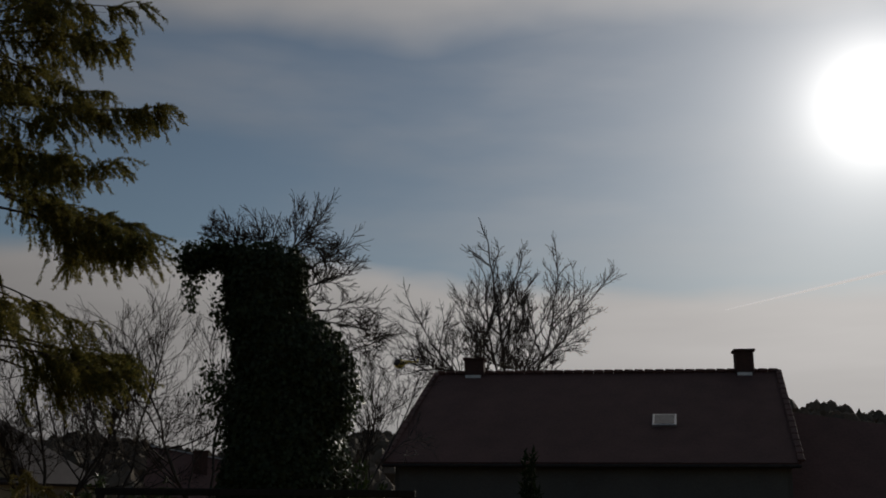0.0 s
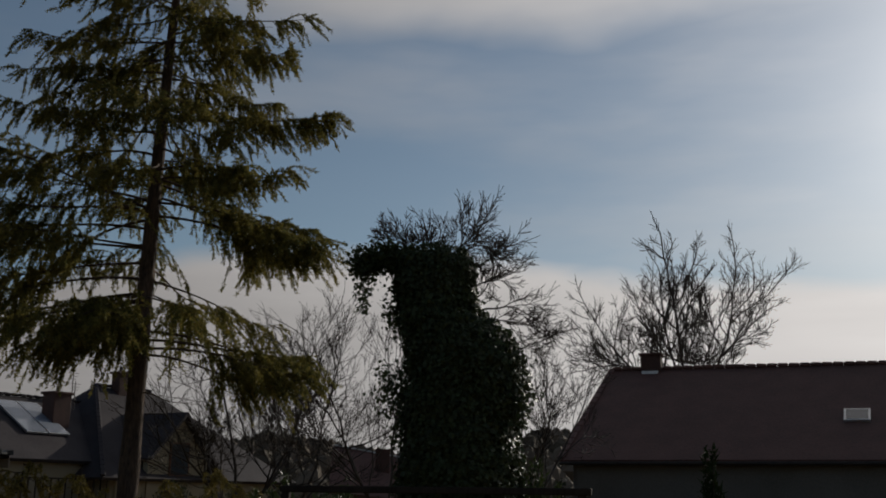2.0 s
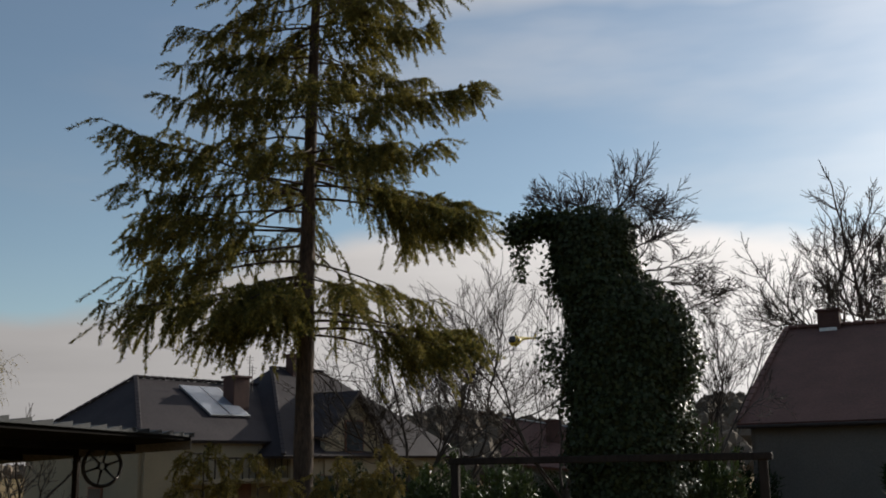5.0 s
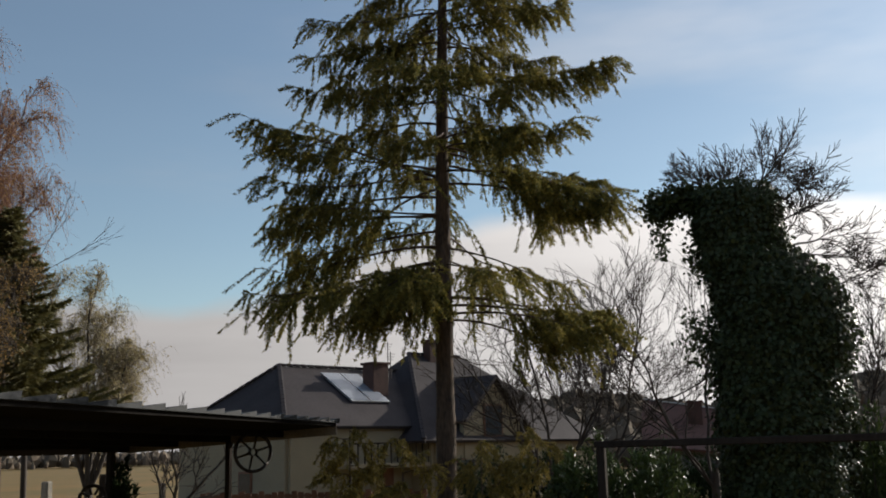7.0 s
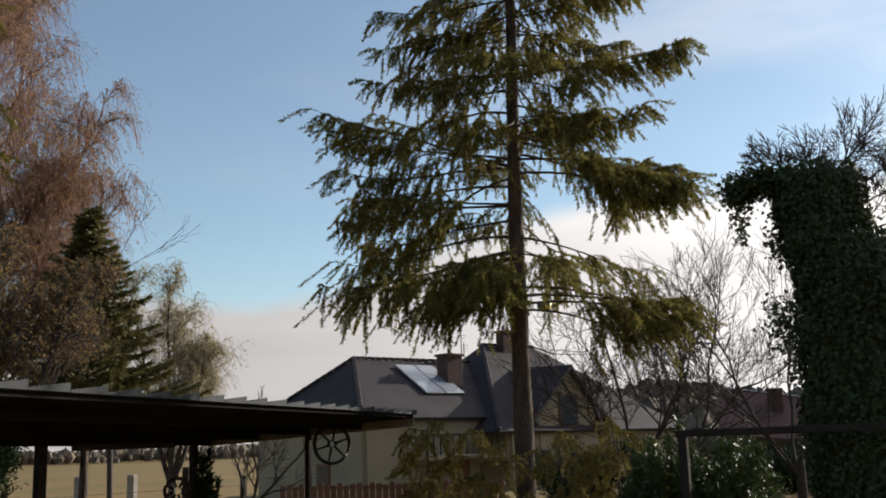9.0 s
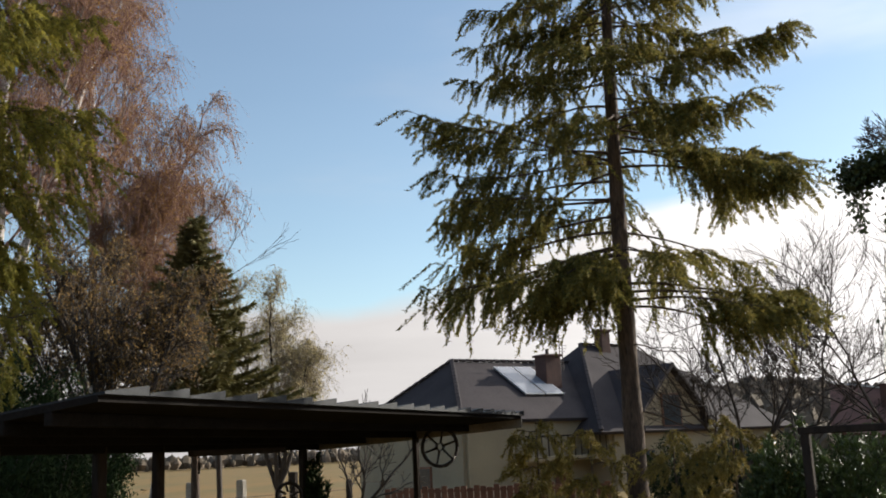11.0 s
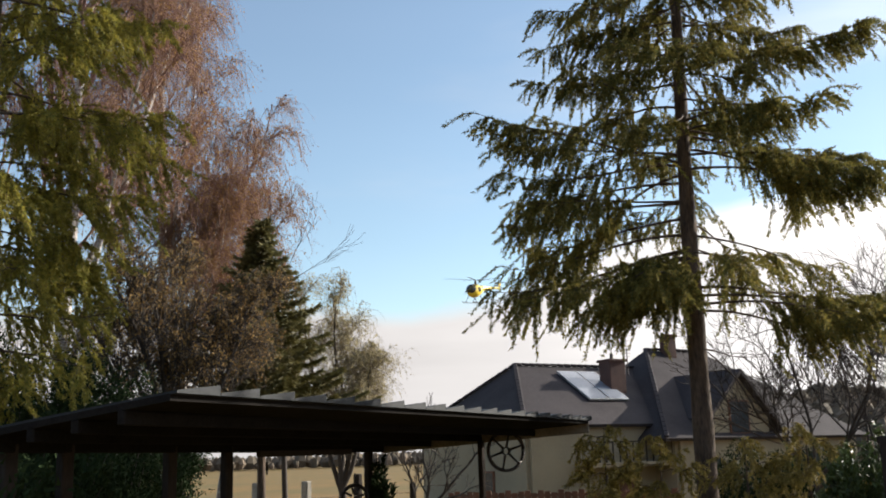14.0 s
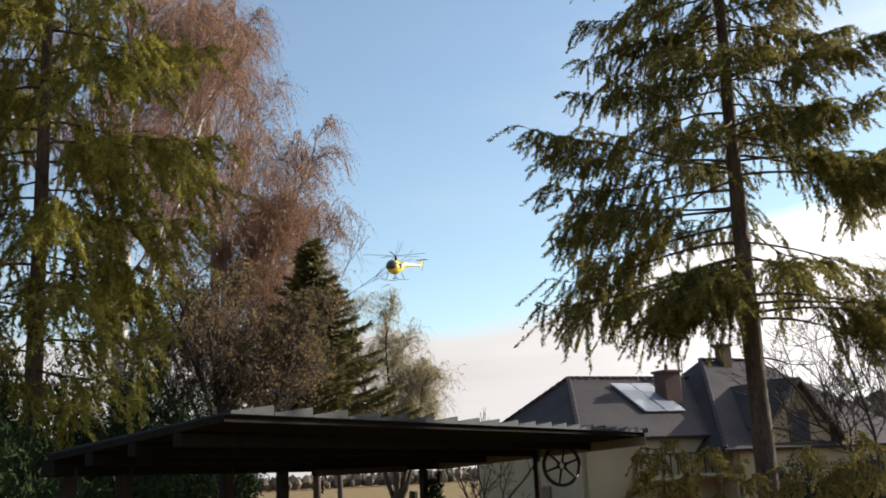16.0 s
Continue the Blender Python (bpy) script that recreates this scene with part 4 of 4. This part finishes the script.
def cream_house():
    house = thing("house", (0, 0, 0), "cream plastered house with grey tiled hip roofs and solar panels", "house")
    A = Vector((-29.1, 40.6, 0))
    U, Vv = Vector((0.35, 0.937, 0)), Vector((0.937, -0.35, 0))
    turn = math.degrees(math.atan2(U.y, U.x))

    def q(u, w, z):
        return A + U * u + Vv * w + Vector((0, 0, z))

    # lower wing: hip roof
    e = 3.0
    slab("roof", [q(0, 0, 6.0), q(10, 0, 6.0), q(10, 5, e), q(-3, 5, e)], 0.15, ROOF_GREY, house)
    slab("roof", [q(0, 0, 6.0), q(-3, 5, e), q(-3, -5, e)], 0.15, ROOF_GREY, house)
    slab("roof", [q(10, 0, 6.0), q(0, 0, 6.0), q(-3, -5, e), q(10, -5, e)], 0.15, ROOF_GREY, house)
    # higher wing
    eb, tb = 2.3, 6.95
    slab("roof", [q(8.2, 0, tb), q(12, 0, tb), q(16.5, 6.6, eb), q(3.3, 6.6, eb)], 0.15, ROOF_GREY, house)
    slab("roof", [q(8.2, 0, tb), q(3.3, 6.6, eb), q(3.3, -5.4, eb)], 0.15, ROOF_GREY, house)
    slab("roof", [q(12, 0, tb), q(16.5, -5.4, eb), q(16.5, 6.6, eb)], 0.15, ROOF_GREY, house)
    slab("roof", [q(12, 0, tb), q(8.2, 0, tb), q(3.3, -5.4, eb), q(16.5, -5.4, eb)], 0.15, ROOF_GREY, house)
    # ridge and hip tiles
    for a, b, n in ((q(0, 0, 6.06), q(10, 0, 6.06), 24), (q(0, 0, 6.06), q(-3, 5, e + 0.06), 16), (q(0, 0, 6.06), q(-3, -5, e + 0.06), 16),
                    (q(8.2, 0, tb + 0.06), q(3.3, 6.6, eb + 0.06), 22), (q(8.2, 0, tb + 0.06), q(12, 0, tb + 0.06), 9)):
        for i in range(n):
            s0, s1 = a + (b - a) * (i / n), a + (b - a) * ((i + 0.92) / n)
            beam("ridge_tile", s0 + Vector((0, 0, 0.025)), s1, 0.22, 0.12, ROOF_GREY, house, 0.03)
    # walls
    for u0, u1, w0, w1, h in ((-2.5, 4.35, -4.5, 4.5, 3.1), (4.4, 16, -4.9, 6.05, 2.4)):
        for a, b in (((u0, w1), (u1, w1)), ((u0, w0), (u0, w1)), ((u0, w0), (u1, w0)), ((u1, w0), (u1, w1))):
            pa, pb = q(*a, 0), q(*b, 0)
            m = (pa + pb) / 2
            part("wall", box_bm(((pb - pa).length, 0.35, h + 0.7), pose(m.x, m.y, (h - 0.7) / 2, 0, 0, math.degrees(math.atan2((pb - pa).y, (pb - pa).x)))), PLASTER, house)
    # cross gable with an upper window
    gu, gw = 8.0, 6.3
    slab("gable_roof", [q(gu, gw + 0.4, 5.4), q(gu, 1, 5.4), q(gu - 2.2, 1, 3.2), q(gu - 2.2, gw + 0.4, 3.2)], 0.14, ROOF_GREY, house)
    slab("gable_roof", [q(gu, gw + 0.4, 5.4), q(gu, 1, 5.4), q(gu + 2.6, 1, 2.6), q(gu + 2.6, gw + 0.4, 2.6)], 0.14, ROOF_GREY, house)
    tri = [q(gu - 1.9, gw, 0), q(gu + 1.9, gw, 0), q(gu + 1.9, gw, 3.3), q(gu, gw, 5.2), q(gu - 1.9, gw, 3.3)]
    back = [p - Vv * 0.3 for p in tri]
    part_mesh("gable_wall", raw_mesh("gable_wall", [p[:] for p in tri + back], [(0, 1, 2, 3, 4), (9, 8, 7, 6, 5)] + [(i, i + 5, (i + 1) % 5 + 5, (i + 1) % 5) for i in range(5)]), PLASTER, house)

    def opening(name, u, w, z, wd, ht, mat, along=U, out=Vv):
        m = Matrix((along, out, Vector((0, 0, 1)))).transposed().to_4x4()
        m.translation = q(u, w, z) + out * 0.02
        fr = part(name, box_bm((wd + 0.16, 0.1, ht + 0.16), m, 0.01), WOOD_BROWN, house)
        m2 = m.copy()
        m2.translation = q(u, w, z) + out * 0.075
        part("pane", box_bm((wd, 0.012, ht), m2), mat, fr)

    opening("window", gu, gw, 3.2, 1.1, 1.4, PANE)
    opening("door", 2.6, 4.68, 0.2, 0.8, 1.8, WOOD_BROWN)
    opening("window", 12.5, 6.23, 0.9, 1.2, 1.2, PANE)
    opening("window", 6.2, 6.23, 0.8, 1.0, 1.2, PANE)
    opening("window", -2.68, 1.5, 0.6, 0.9, 0.9, PANE, Vv, -U)
    # balcony
    bal = part("balcony", box_bm((4.6, 1.5, 0.2), Matrix.Translation(q(2.0, 5.2, 1.25)) @ pose(0, 0, 0, 0, 0, turn), 0.02), PLASTER, house)
    for i in range(13):
        p = q(-0.2 + i * 0.37, 5.85, 1.35)
        beam("baluster", p, p + Vector((0, 0, 0.85)), 0.05, 0.05, WOOD_DARK, bal, 0.006)
    beam("handrail", q(-0.3, 5.85, 2.22), q(4.3, 5.85, 2.22), 0.08, 0.06, WOOD_DARK, bal)
    # chimneys
    for u, w, wd, dp, z0, z1 in ((4.3, 2.0, 0.95, 0.85, 3.6, 6.12), (9.5, 0.3, 0.62, 0.6, 6.3, 7.7)):
        p = q(u, w, (z0 + z1) / 2)
        ch = part("chimney", box_bm((wd, dp, z1 - z0), Matrix.Translation(p) @ pose(0, 0, 0, 0, 0, turn), 0.03), BRICK, house)
        part("cap", box_bm((wd + 0.16, dp + 0.16, 0.12), Matrix.Translation(q(u, w, z1)) @ pose(0, 0, 0, 0, 0, turn), 0.02), BRICK, ch)
        beam("flue", q(u, w, z1), q(u, w, z1 + 0.35), 0.14, 0.14, IRON, ch, 0.02)
    # aerials beside the chimneys
    for u, w, z0, z1 in ((5.6, 1.4, 5.0, 7.35), (5.1, 2.2, 5.4, 6.75)):
        mast = beam("aerial", q(u, w, z0), q(u, w, z1), 0.04, 0.04, IRON, house, 0.01)
        for k in range(3):
            beam("aerial_rod", q(u - 0.3 + 0.06 * k, w, z1 - 0.12 - 0.14 * k), q(u + 0.3 - 0.06 * k, w, z1 - 0.12 - 0.14 * k), 0.02, 0.02, IRON, mast, 0.004)
    # solar panels on the sunny slope
    down = (Vv * 5 + Vector((0, 0, e - 6.0))).normalized()
    nrm = U.cross(down)
    nrm = nrm if nrm.z > 0 else -nrm
    for i in range(2):
        c = q(2.45 + i * 1.17, 0, 6.0) + down * 2.25 + nrm * 0.1
        m = Matrix((U, down, nrm)).transposed().to_4x4()
        m.translation = c
        fr = part("solar_panel", box_bm((1.12, 2.9, 0.1), m, 0.01), METAL, house)
        m2 = m.copy()
        m2.translation = c + nrm * 0.052
        part("panel_glass", box_bm((1.02, 2.8, 0.01), m2), PANEL, fr)


cream_house()


def far_house():
    house = thing("house", (0, 0, 0), "distant house with dark pitched roof and chimney", "house")
    l, r = B(15.8, 62, 4.55), B(9.5, 62, 3.4)
    away = Vector((-math.sin(radians(13)), math.cos(radians(13)), 0))
    for s in (-1, 1):
        a, b = l + away * 4.2 * s, r + away * 4.2 * s
        a.z, b.z = 1.9, 1.2
        slab("roof", [l, r, b, a], 0.15, ROOF_RED, house)
    beam("ridge", l + Vector((0, 0, 0.04)), r + Vector((0, 0, 0.04)), 0.2, 0.08, METAL, house, 0.02)
    m = (l + r) / 2
    part("wall", box_bm(((r - l).length - 0.6, 7.2, 3.0), pose(m.x, m.y, 0.3, 0, 0, 12.6)), PLASTER_GREY, house)
    c = B(13.1, 60.5, 0)
    ch = part("chimney", box_bm((0.8, 0.6, 1.9), pose(c.x, c.y, 3.3, 0, 0, 13), 0.02), BRICK, house)
    part("cap", box_bm((0.9, 0.7, 0.1), pose(c.x, c.y, 4.25, 0, 0, 13), 0.02), BRICK, ch)


far_house()


# ---- garden shelter ----
def shelter():
    sh = thing("garden_shelter", (0, 0, 0), "dark open garden shelter with ribbed sheet roof on wooden posts", "shelter")
    nl, nr = B(53.2, 8.0, 2.11), B(32.14, 16.8, 2.15)
    along = (nr - nl).normalized()
    perp = Vector((-along.y, along.x, 0))
    w = 3.6
    fl, fr = B(61.5, 9.2, 1.93), nr + perp * w
    fr.z = 1.95
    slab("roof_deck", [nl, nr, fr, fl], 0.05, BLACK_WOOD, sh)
    # overlapping sheets, each rising to its lapped edge
    n = 20
    for i in range(n):
        s0, s1 = i / n, (i + 0.985) / n
        near0, near1 = nl.lerp(nr, s0) - perp * 0.06, nl.lerp(nr, s1) - perp * 0.06
        far0, far1 = fl.lerp(fr, s0), fl.lerp(fr, s1)
        low, high = Vector((0, 0, 0.02)), Vector((0, 0, 0.075))
        base = [near0, near1, far1, far0]
        top = [near0 + low, near1 + high, far1 + high, far0 + low]
        v = [p[:] for p in base + top]
        part_mesh("roof_sheet", raw_mesh("roof_sheet", v, [(3, 2, 1, 0), (4, 5, 6, 7), (0, 1, 5, 4), (1, 2, 6, 5), (2, 3, 7, 6), (3, 0, 4, 7)]), SHEET, sh)
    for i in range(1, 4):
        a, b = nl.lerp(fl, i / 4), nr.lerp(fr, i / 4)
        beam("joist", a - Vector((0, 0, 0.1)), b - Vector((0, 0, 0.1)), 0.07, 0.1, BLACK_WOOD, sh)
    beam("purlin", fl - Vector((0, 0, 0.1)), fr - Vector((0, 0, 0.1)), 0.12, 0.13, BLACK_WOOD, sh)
    beam("verge", nr - Vector((0, 0, 0.1)) + along * 0.03, fr - Vector((0, 0, 0.1)) + along * 0.03, 0.05, 0.16, WOOD_PALE, sh, label="pale weathered verge board")
    for az in (60.6, 58.2, 53.5, 50.8, 43.7):
        # where the bearing meets the far eave
        w0 = B(az, 1.0)
        e = fr - fl
        k = (fl.x * w0.y - fl.y * w0.x) / (e.y * w0.x - e.x * w0.y)
        p = fl + e * k
        beam("post", (p.x, p.y, -0.6), (p.x, p.y, 1.84), 0.11, 0.11, WOOD_DARK, sh, 0.012)
    p = nr + perp * 1.75 - along * 0.1
    beam("post", (p.x, p.y, -0.6), (p.x, p.y, 1.9), 0.09, 0.09, WOOD_DARK, sh, 0.012)
    # swing bar with two rings
    a, b = B(49.2, 12.0, 1.74), B(44.6, 13.8, 1.76)
    bar = beam("swing_bar", a, b, 0.07, 0.07, WOOD_DARK, sh, 0.01)
    for s in (0.08, 0.95):
        c = a + (b - a) * s
        t = Tubes()
        k = 14
        ring = [(c.x + 0.055 * math.cos(j * 2 * math.pi / k) * 0.7, c.y - 0.055 * math.cos(j * 2 * math.pi / k) * 0.7, c.z - 0.15 + 0.06 * math.sin(j * 2 * math.pi / k)) for j in range(k + 1)]
        t.add(ring, [0.011] * (k + 1), 5)
        t.add([(c.x, c.y, c.z), (c.x, c.y, c.z - 0.09)], [0.008, 0.008], 4)
        part_mesh("ring", t.mesh("ring"), IRON, bar)


shelter()


def wheel(place, dia, turn, label, spokes=6):
    w = thing("iron_wheel", place, label, "wheel", turn=turn)
    k = 28
    t = Tubes()
    r = dia / 2
    t.add([(r * math.cos(j * 2 * math.pi / k), 0, r * math.sin(j * 2 * math.pi / k)) for j in range(k + 1)], [0.028] * (k + 1), 6)
    part_mesh("rim", t.mesh("rim"), IRON, w)
    for j in range(spokes):
        a = j * 2 * math.pi / spokes + 0.3
        t = Tubes()
        t.add([(0.05 * math.cos(a), 0, 0.05 * math.sin(a)), (r * math.cos(a), 0, r * math.sin(a))], [0.02, 0.015], 5)
        part_mesh("spoke", t.mesh("spoke"), IRON, w)
    t = Tubes()
    t.add([(0, -0.06, 0), (0, 0.06, 0)], [0.06, 0.06], 10)
    part_mesh("hub", t.mesh("hub"), IRON, w)
    t = Tubes()
    t.add([(0, 0, r), (0, 0, r + 0.16)], [0.012, 0.012], 5)
    part_mesh("hanger", t.mesh("hanger"), IRON, w)
    return w


wheel(B(36.5, 16.6, 1.73), 0.58, 60, "old spoked iron wheel hanging from the shelter roof")
wheel(B(44.4, 15.5, 1.15), 0.34, 45, "small spoked iron wheel on a hanger under the shelter", 8)


# ---- rail, fence ----
def rail():
    r = thing("garden_rail", (0, 0, 0), "dark wooden rail on posts across the garden", "rail")
    a, b = B(18.3, 14.5, 1.70), B(1.5, 13.2, 1.69)
    beam("top_rail", a, b, 0.09, 0.09, WOOD_DARK, r, 0.012)
    for az, d in ((18.0, 14.48), (2.0, 13.25)):
        p = B(az, d)
        beam("post", (p.x, p.y, -0.5), (p.x, p.y, 1.68), 0.11, 0.11, WOOD_DARK, r, 0.012)


rail()


def fence():
    f = thing("field_fence", (0, 0, 0), "weathered concrete and wooden posts with wire along the field", "fence")
    for az, d, h, w, m in ((56.5, 23, 1.1, 0.14, WOOD_DARK), (53.0, 24, 1.05, 0.14, WOOD_DARK), (49.5, 25, 1.26, 0.24, CONCRETE), (47.0, 26, 1.25, 0.22, CONCRETE), (44.3, 27, 1.37, 0.2, WOOD_DARK), (41.4, 28, 1.1, 0.16, WOOD_DARK)):
        p = B(az, d)
        beam("post", (p.x, p.y, -0.8), (p.x, p.y, h), w, w * 0.8, m, f, 0.03)
    for z in (0.5, 0.85):
        beam("wire", B(56.5, 23, z), B(41.4, 28, z), 0.012, 0.012, IRON, f, 0)


fence()


def board_fence():
    f = thing("board_fence", (0, 0, 0), "low red-brown board fence in front of the house", "fence")
    a, b = B(39.5, 31, 0), B(27.5, 29, 0)
    along = (b - a).normalized()
    n = 34
    for z in (0.2, 0.62):
        beam("rail", a + Vector((0, 0, z)), b + Vector((0, 0, z)), 0.05, 0.08, WOOD_BROWN, f, 0.005)
    for i in range(n):
        p = a.lerp(b, (i + 0.5) / n) - Vector((along.y, -along.x, 0)) * -0.05
        h = 0.72 + 0.04 * math.sin(i * 2.3)
        m = Matrix.Translation((p.x, p.y, (h - 0.9) / 2)) @ pose(0, 0, 0, 0, 0, math.degrees(math.atan2(along.y, along.x)))
        part("board", box_bm((0.165, 0.025, h + 0.9), m, 0.006), WOOD_BROWN, f)


board_fence()


def garden_trunks():
    for az, d, lean, h, r, seed in ((52.0, 22, 0.15, 2.6, 0.07, 1), (55.0, 26, 0.02, 4.0, 0.05, 2), (54.6, 27, -0.02, 4.0, 0.05, 3)):
        t = thing("birch_sapling", B(az, d, -0.2), "slender white-barked birch stem at the field's edge", "tree", "birch saplings")
        right, _ = viewer_axes(az)
        k = Tubes()
        s = np.linspace(0, 1, 7)
        k.add([right * lean * h * x + np.array([0.02 * math.sin(x * 7 + seed), 0, -0.6 + (h + 0.6) * x]) for x in s], r * (1 - 0.45 * s), 7)
        part_mesh("trunk", k.mesh("trunk"), BIRCH_BARK, t)


garden_trunks()
evergreen_shrub("thuja", B(43.1, 17.5, -0.4), (0.28, 2.05), HEDGE, "slim green thuja behind the shelter", 81, 9000)
evergreen_shrub("thuja", B(-4.7, 14.5, -0.4), (0.32, 2.6), HEDGE, "slim dark evergreen before the long roof", 82, 9000)
evergreen_shrub("laurel", B(4.6, 15.4, -0.4), (0.55, 2.5), LAUREL, "dark evergreen bush beside the ivy", 83, 11000)
for i, (az, d) in enumerate(((56, 21), (53.8, 21.5), (51.6, 22), (49.6, 22.5), (47.6, 23), (45.8, 23.5))):
    evergreen_shrub("hedge_shrub", B(az, d, -0.4), (0.9, 1.0), HEDGE, "low dark green hedge shrub by the field", 90 + i, 5000)
for i, (az, d, w, h) in enumerate(((23.5, 40, 2.2, 2.4), (19.5, 41, 2.2, 2.2), (15.5, 40, 2.2, 2.0), (11.5, 41, 2.2, 2.1), (3.4, 30, 1.3, 2.6), (6.5, 40, 2.2, 2.3))):
    evergreen_shrub("hedge_shrub", B(az, d, -0.5), (w, h), HEDGE, "broad dark hedge shrub between the gardens", 100 + i, 9000, 0.2)
bare_tree("bare_tree", B(41.2, 22, 0), [((0, 0, 0.3), d, ln, 0.04) for d, ln in zip(fan(41.2, (-0.2, 0.25, 0.6), 0.3, _r), (1.0, 1.2, 1.2))],
          "small dark leafless tree beside the house wall", 35, trunk=(0.5, 0.07), depth=3, spread=0.6, up=0.04, shrink=0.66, kids=(2, 3), min_r=0.006)


# ---- contrail ----
def contrail():
    a, b = B(-15.6, 3300, 3300 * math.tan(radians(10.23))), B(-26.0, 3300, 3300 * math.tan(radians(12.1)))
    t = Tubes()
    s = np.linspace(0, 1, 12)
    t.add([(a + (b - a) * x)[:] for x in s], [1.0 + 6.5 * x for x in s], 6)
    ob = part_mesh("contrail", t.mesh("contrail"), CONTRAIL, None)
    tagged(ob, "thin white aircraft trail across the sky", "contrail", kind="structure")


contrail()


# ---- helicopter ----
def helicopter():
    h = thing("helicopter", (0, 0, 0), "small yellow helicopter in flight with dark windscreen", "helicopter")
    # x points forward; egg-shaped cabin
    bm = bmesh.new()
    bmesh.ops.create_uvsphere(bm, u_segments=20, v_segments=14, radius=1.0)
    for v in bm.verts:
        x = v.co.x
        v.co.x *= 1.75 if x < 0 else 1.25
        k = 1 - 0.45 * max(-x, 0) ** 1.4
        v.co.y *= 0.72 * k
        v.co.z = v.co.z * 0.86 * k + 0.2 * max(-x, 0)
    for f in bm.faces:
        f.smooth = True
    part("cabin", bm, YELLOW, h)
    bm = bmesh.new()
    bmesh.ops.create_uvsphere(bm, u_segments=16, v_segments=12, radius=1.0)
    for v in bm.verts:
        v.co.x = v.co.x * 0.8 + 0.52
        v.co.y *= 0.66
        v.co.z = v.co.z * 0.72 + 0.14
    for f in bm.faces:
        f.smooth = True
    part("windscreen", bm, PANE, h, "dark curved windscreen")
    for s in (-1, 1):
        part("door_window", box_bm((0.5, 0.05, 0.55), pose(-0.25, s * 0.69, 0.2), 0.04), PANE, h)
        t = Tubes()
        t.add([(1.3, s * 0.95, -1.35), (0.9, s * 0.98, -1.48), (-1.4, s * 0.98, -1.48)], [0.05, 0.05, 0.05], 6)
        sk = part_mesh("skid", t.mesh("skid"), BLACK, h)
        for x in (0.6, -0.7):
            t = Tubes()
            t.add([(x, s * 0.4, -0.6), (x, s * 0.98, -1.48)], [0.045, 0.04], 5)
            part_mesh("strut", t.mesh("strut"), BLACK, sk)
    t = Tubes()
    t.add([(-1.2, 0, 0.35), (-2.5, 0, 0.45), (-4.9, 0, 0.55)], [0.42, 0.24, 0.13], 10)
    part_mesh("tail_boom", t.mesh("tail_boom"), YELLOW, h)
    part("tail_fin", box_bm((0.4, 0.06, 1.0), pose(-4.9, 0, 0.75, 0, -18), 0.02), YELLOW, h)
    part("tailplane", box_bm((0.5, 1.7, 0.06), pose(-5.05, 0, 1.24), 0.02), BLACK, h)
    t = Tubes()
    t.add([(-0.2, 0, 0.7), (-0.2, 0, 1.45)], [0.22, 0.09], 8)
    part_mesh("mast", t.mesh("mast"), BLACK, h)
    rotor = new("rotor")
    rotor.parent = h
    rotor.location = (-0.2, 0, 1.45)
    for j in range(5):
        part("blade", box_bm((3.9, 0.17, 0.03), pose(0, 0, 0, 0, 0, j * 72) @ pose(2.05, 0, 0.05, 0, -2), 0.008), BLACK, rotor)
    tail = new("tail_rotor")
    tail.parent = h
    tail.location = (-5.0, 0.22, 0.6)
    for j in range(2):
        part("blade", box_bm((0.7, 0.02, 0.1), pose(0, 0, 0, 0, j * 180) @ pose(0.36, 0, 0), 0.005), BLACK, tail)
    return h, rotor, tail


HELI, ROTOR, TAIL = helicopter()


def motions():
    # seconds, bearing, height angle, distance
    way = [(0.0, 2.5, 7.45, 225), (0.6, 4.4, 7.15, 222), (3.0, 10.5, 6.9, 212), (6.0, 17.5, 7.0, 200), (9.0, 25.0, 7.6, 187), (12.0, 31.6, 8.3, 172),
           (13.8, 36.93, 9.1, 163), (14.6, 39.85, 9.99, 159), (15.2, 41.97, 10.66, 156), (15.6, 43.43, 11.15, 154), (16.0, 44.89, 11.75, 153)]
    rows = []
    for t, az, el, d in way:
        d *= 0.8
        p = B(az, d, EYE + d * math.tan(radians(el)))
        head = 180 + az + 48          # heads to the left and a little towards the viewer
        rows.append((t, pose(p.x, p.y, p.z, -6, 4, head)))
    walk(HELI, rows)
    steps = int(16.0 / 0.1)
    walk(ROTOR, [(i * 0.1, pose(-0.2, 0, 1.45, 0, 0, (i * 83) % 360)) for i in range(steps + 1)])
    walk(TAIL, [(i * 0.1, pose(-5.0, 0.22, 0.6, 0, (i * 77) % 360, 0)) for i in range(steps + 1)])


motions()
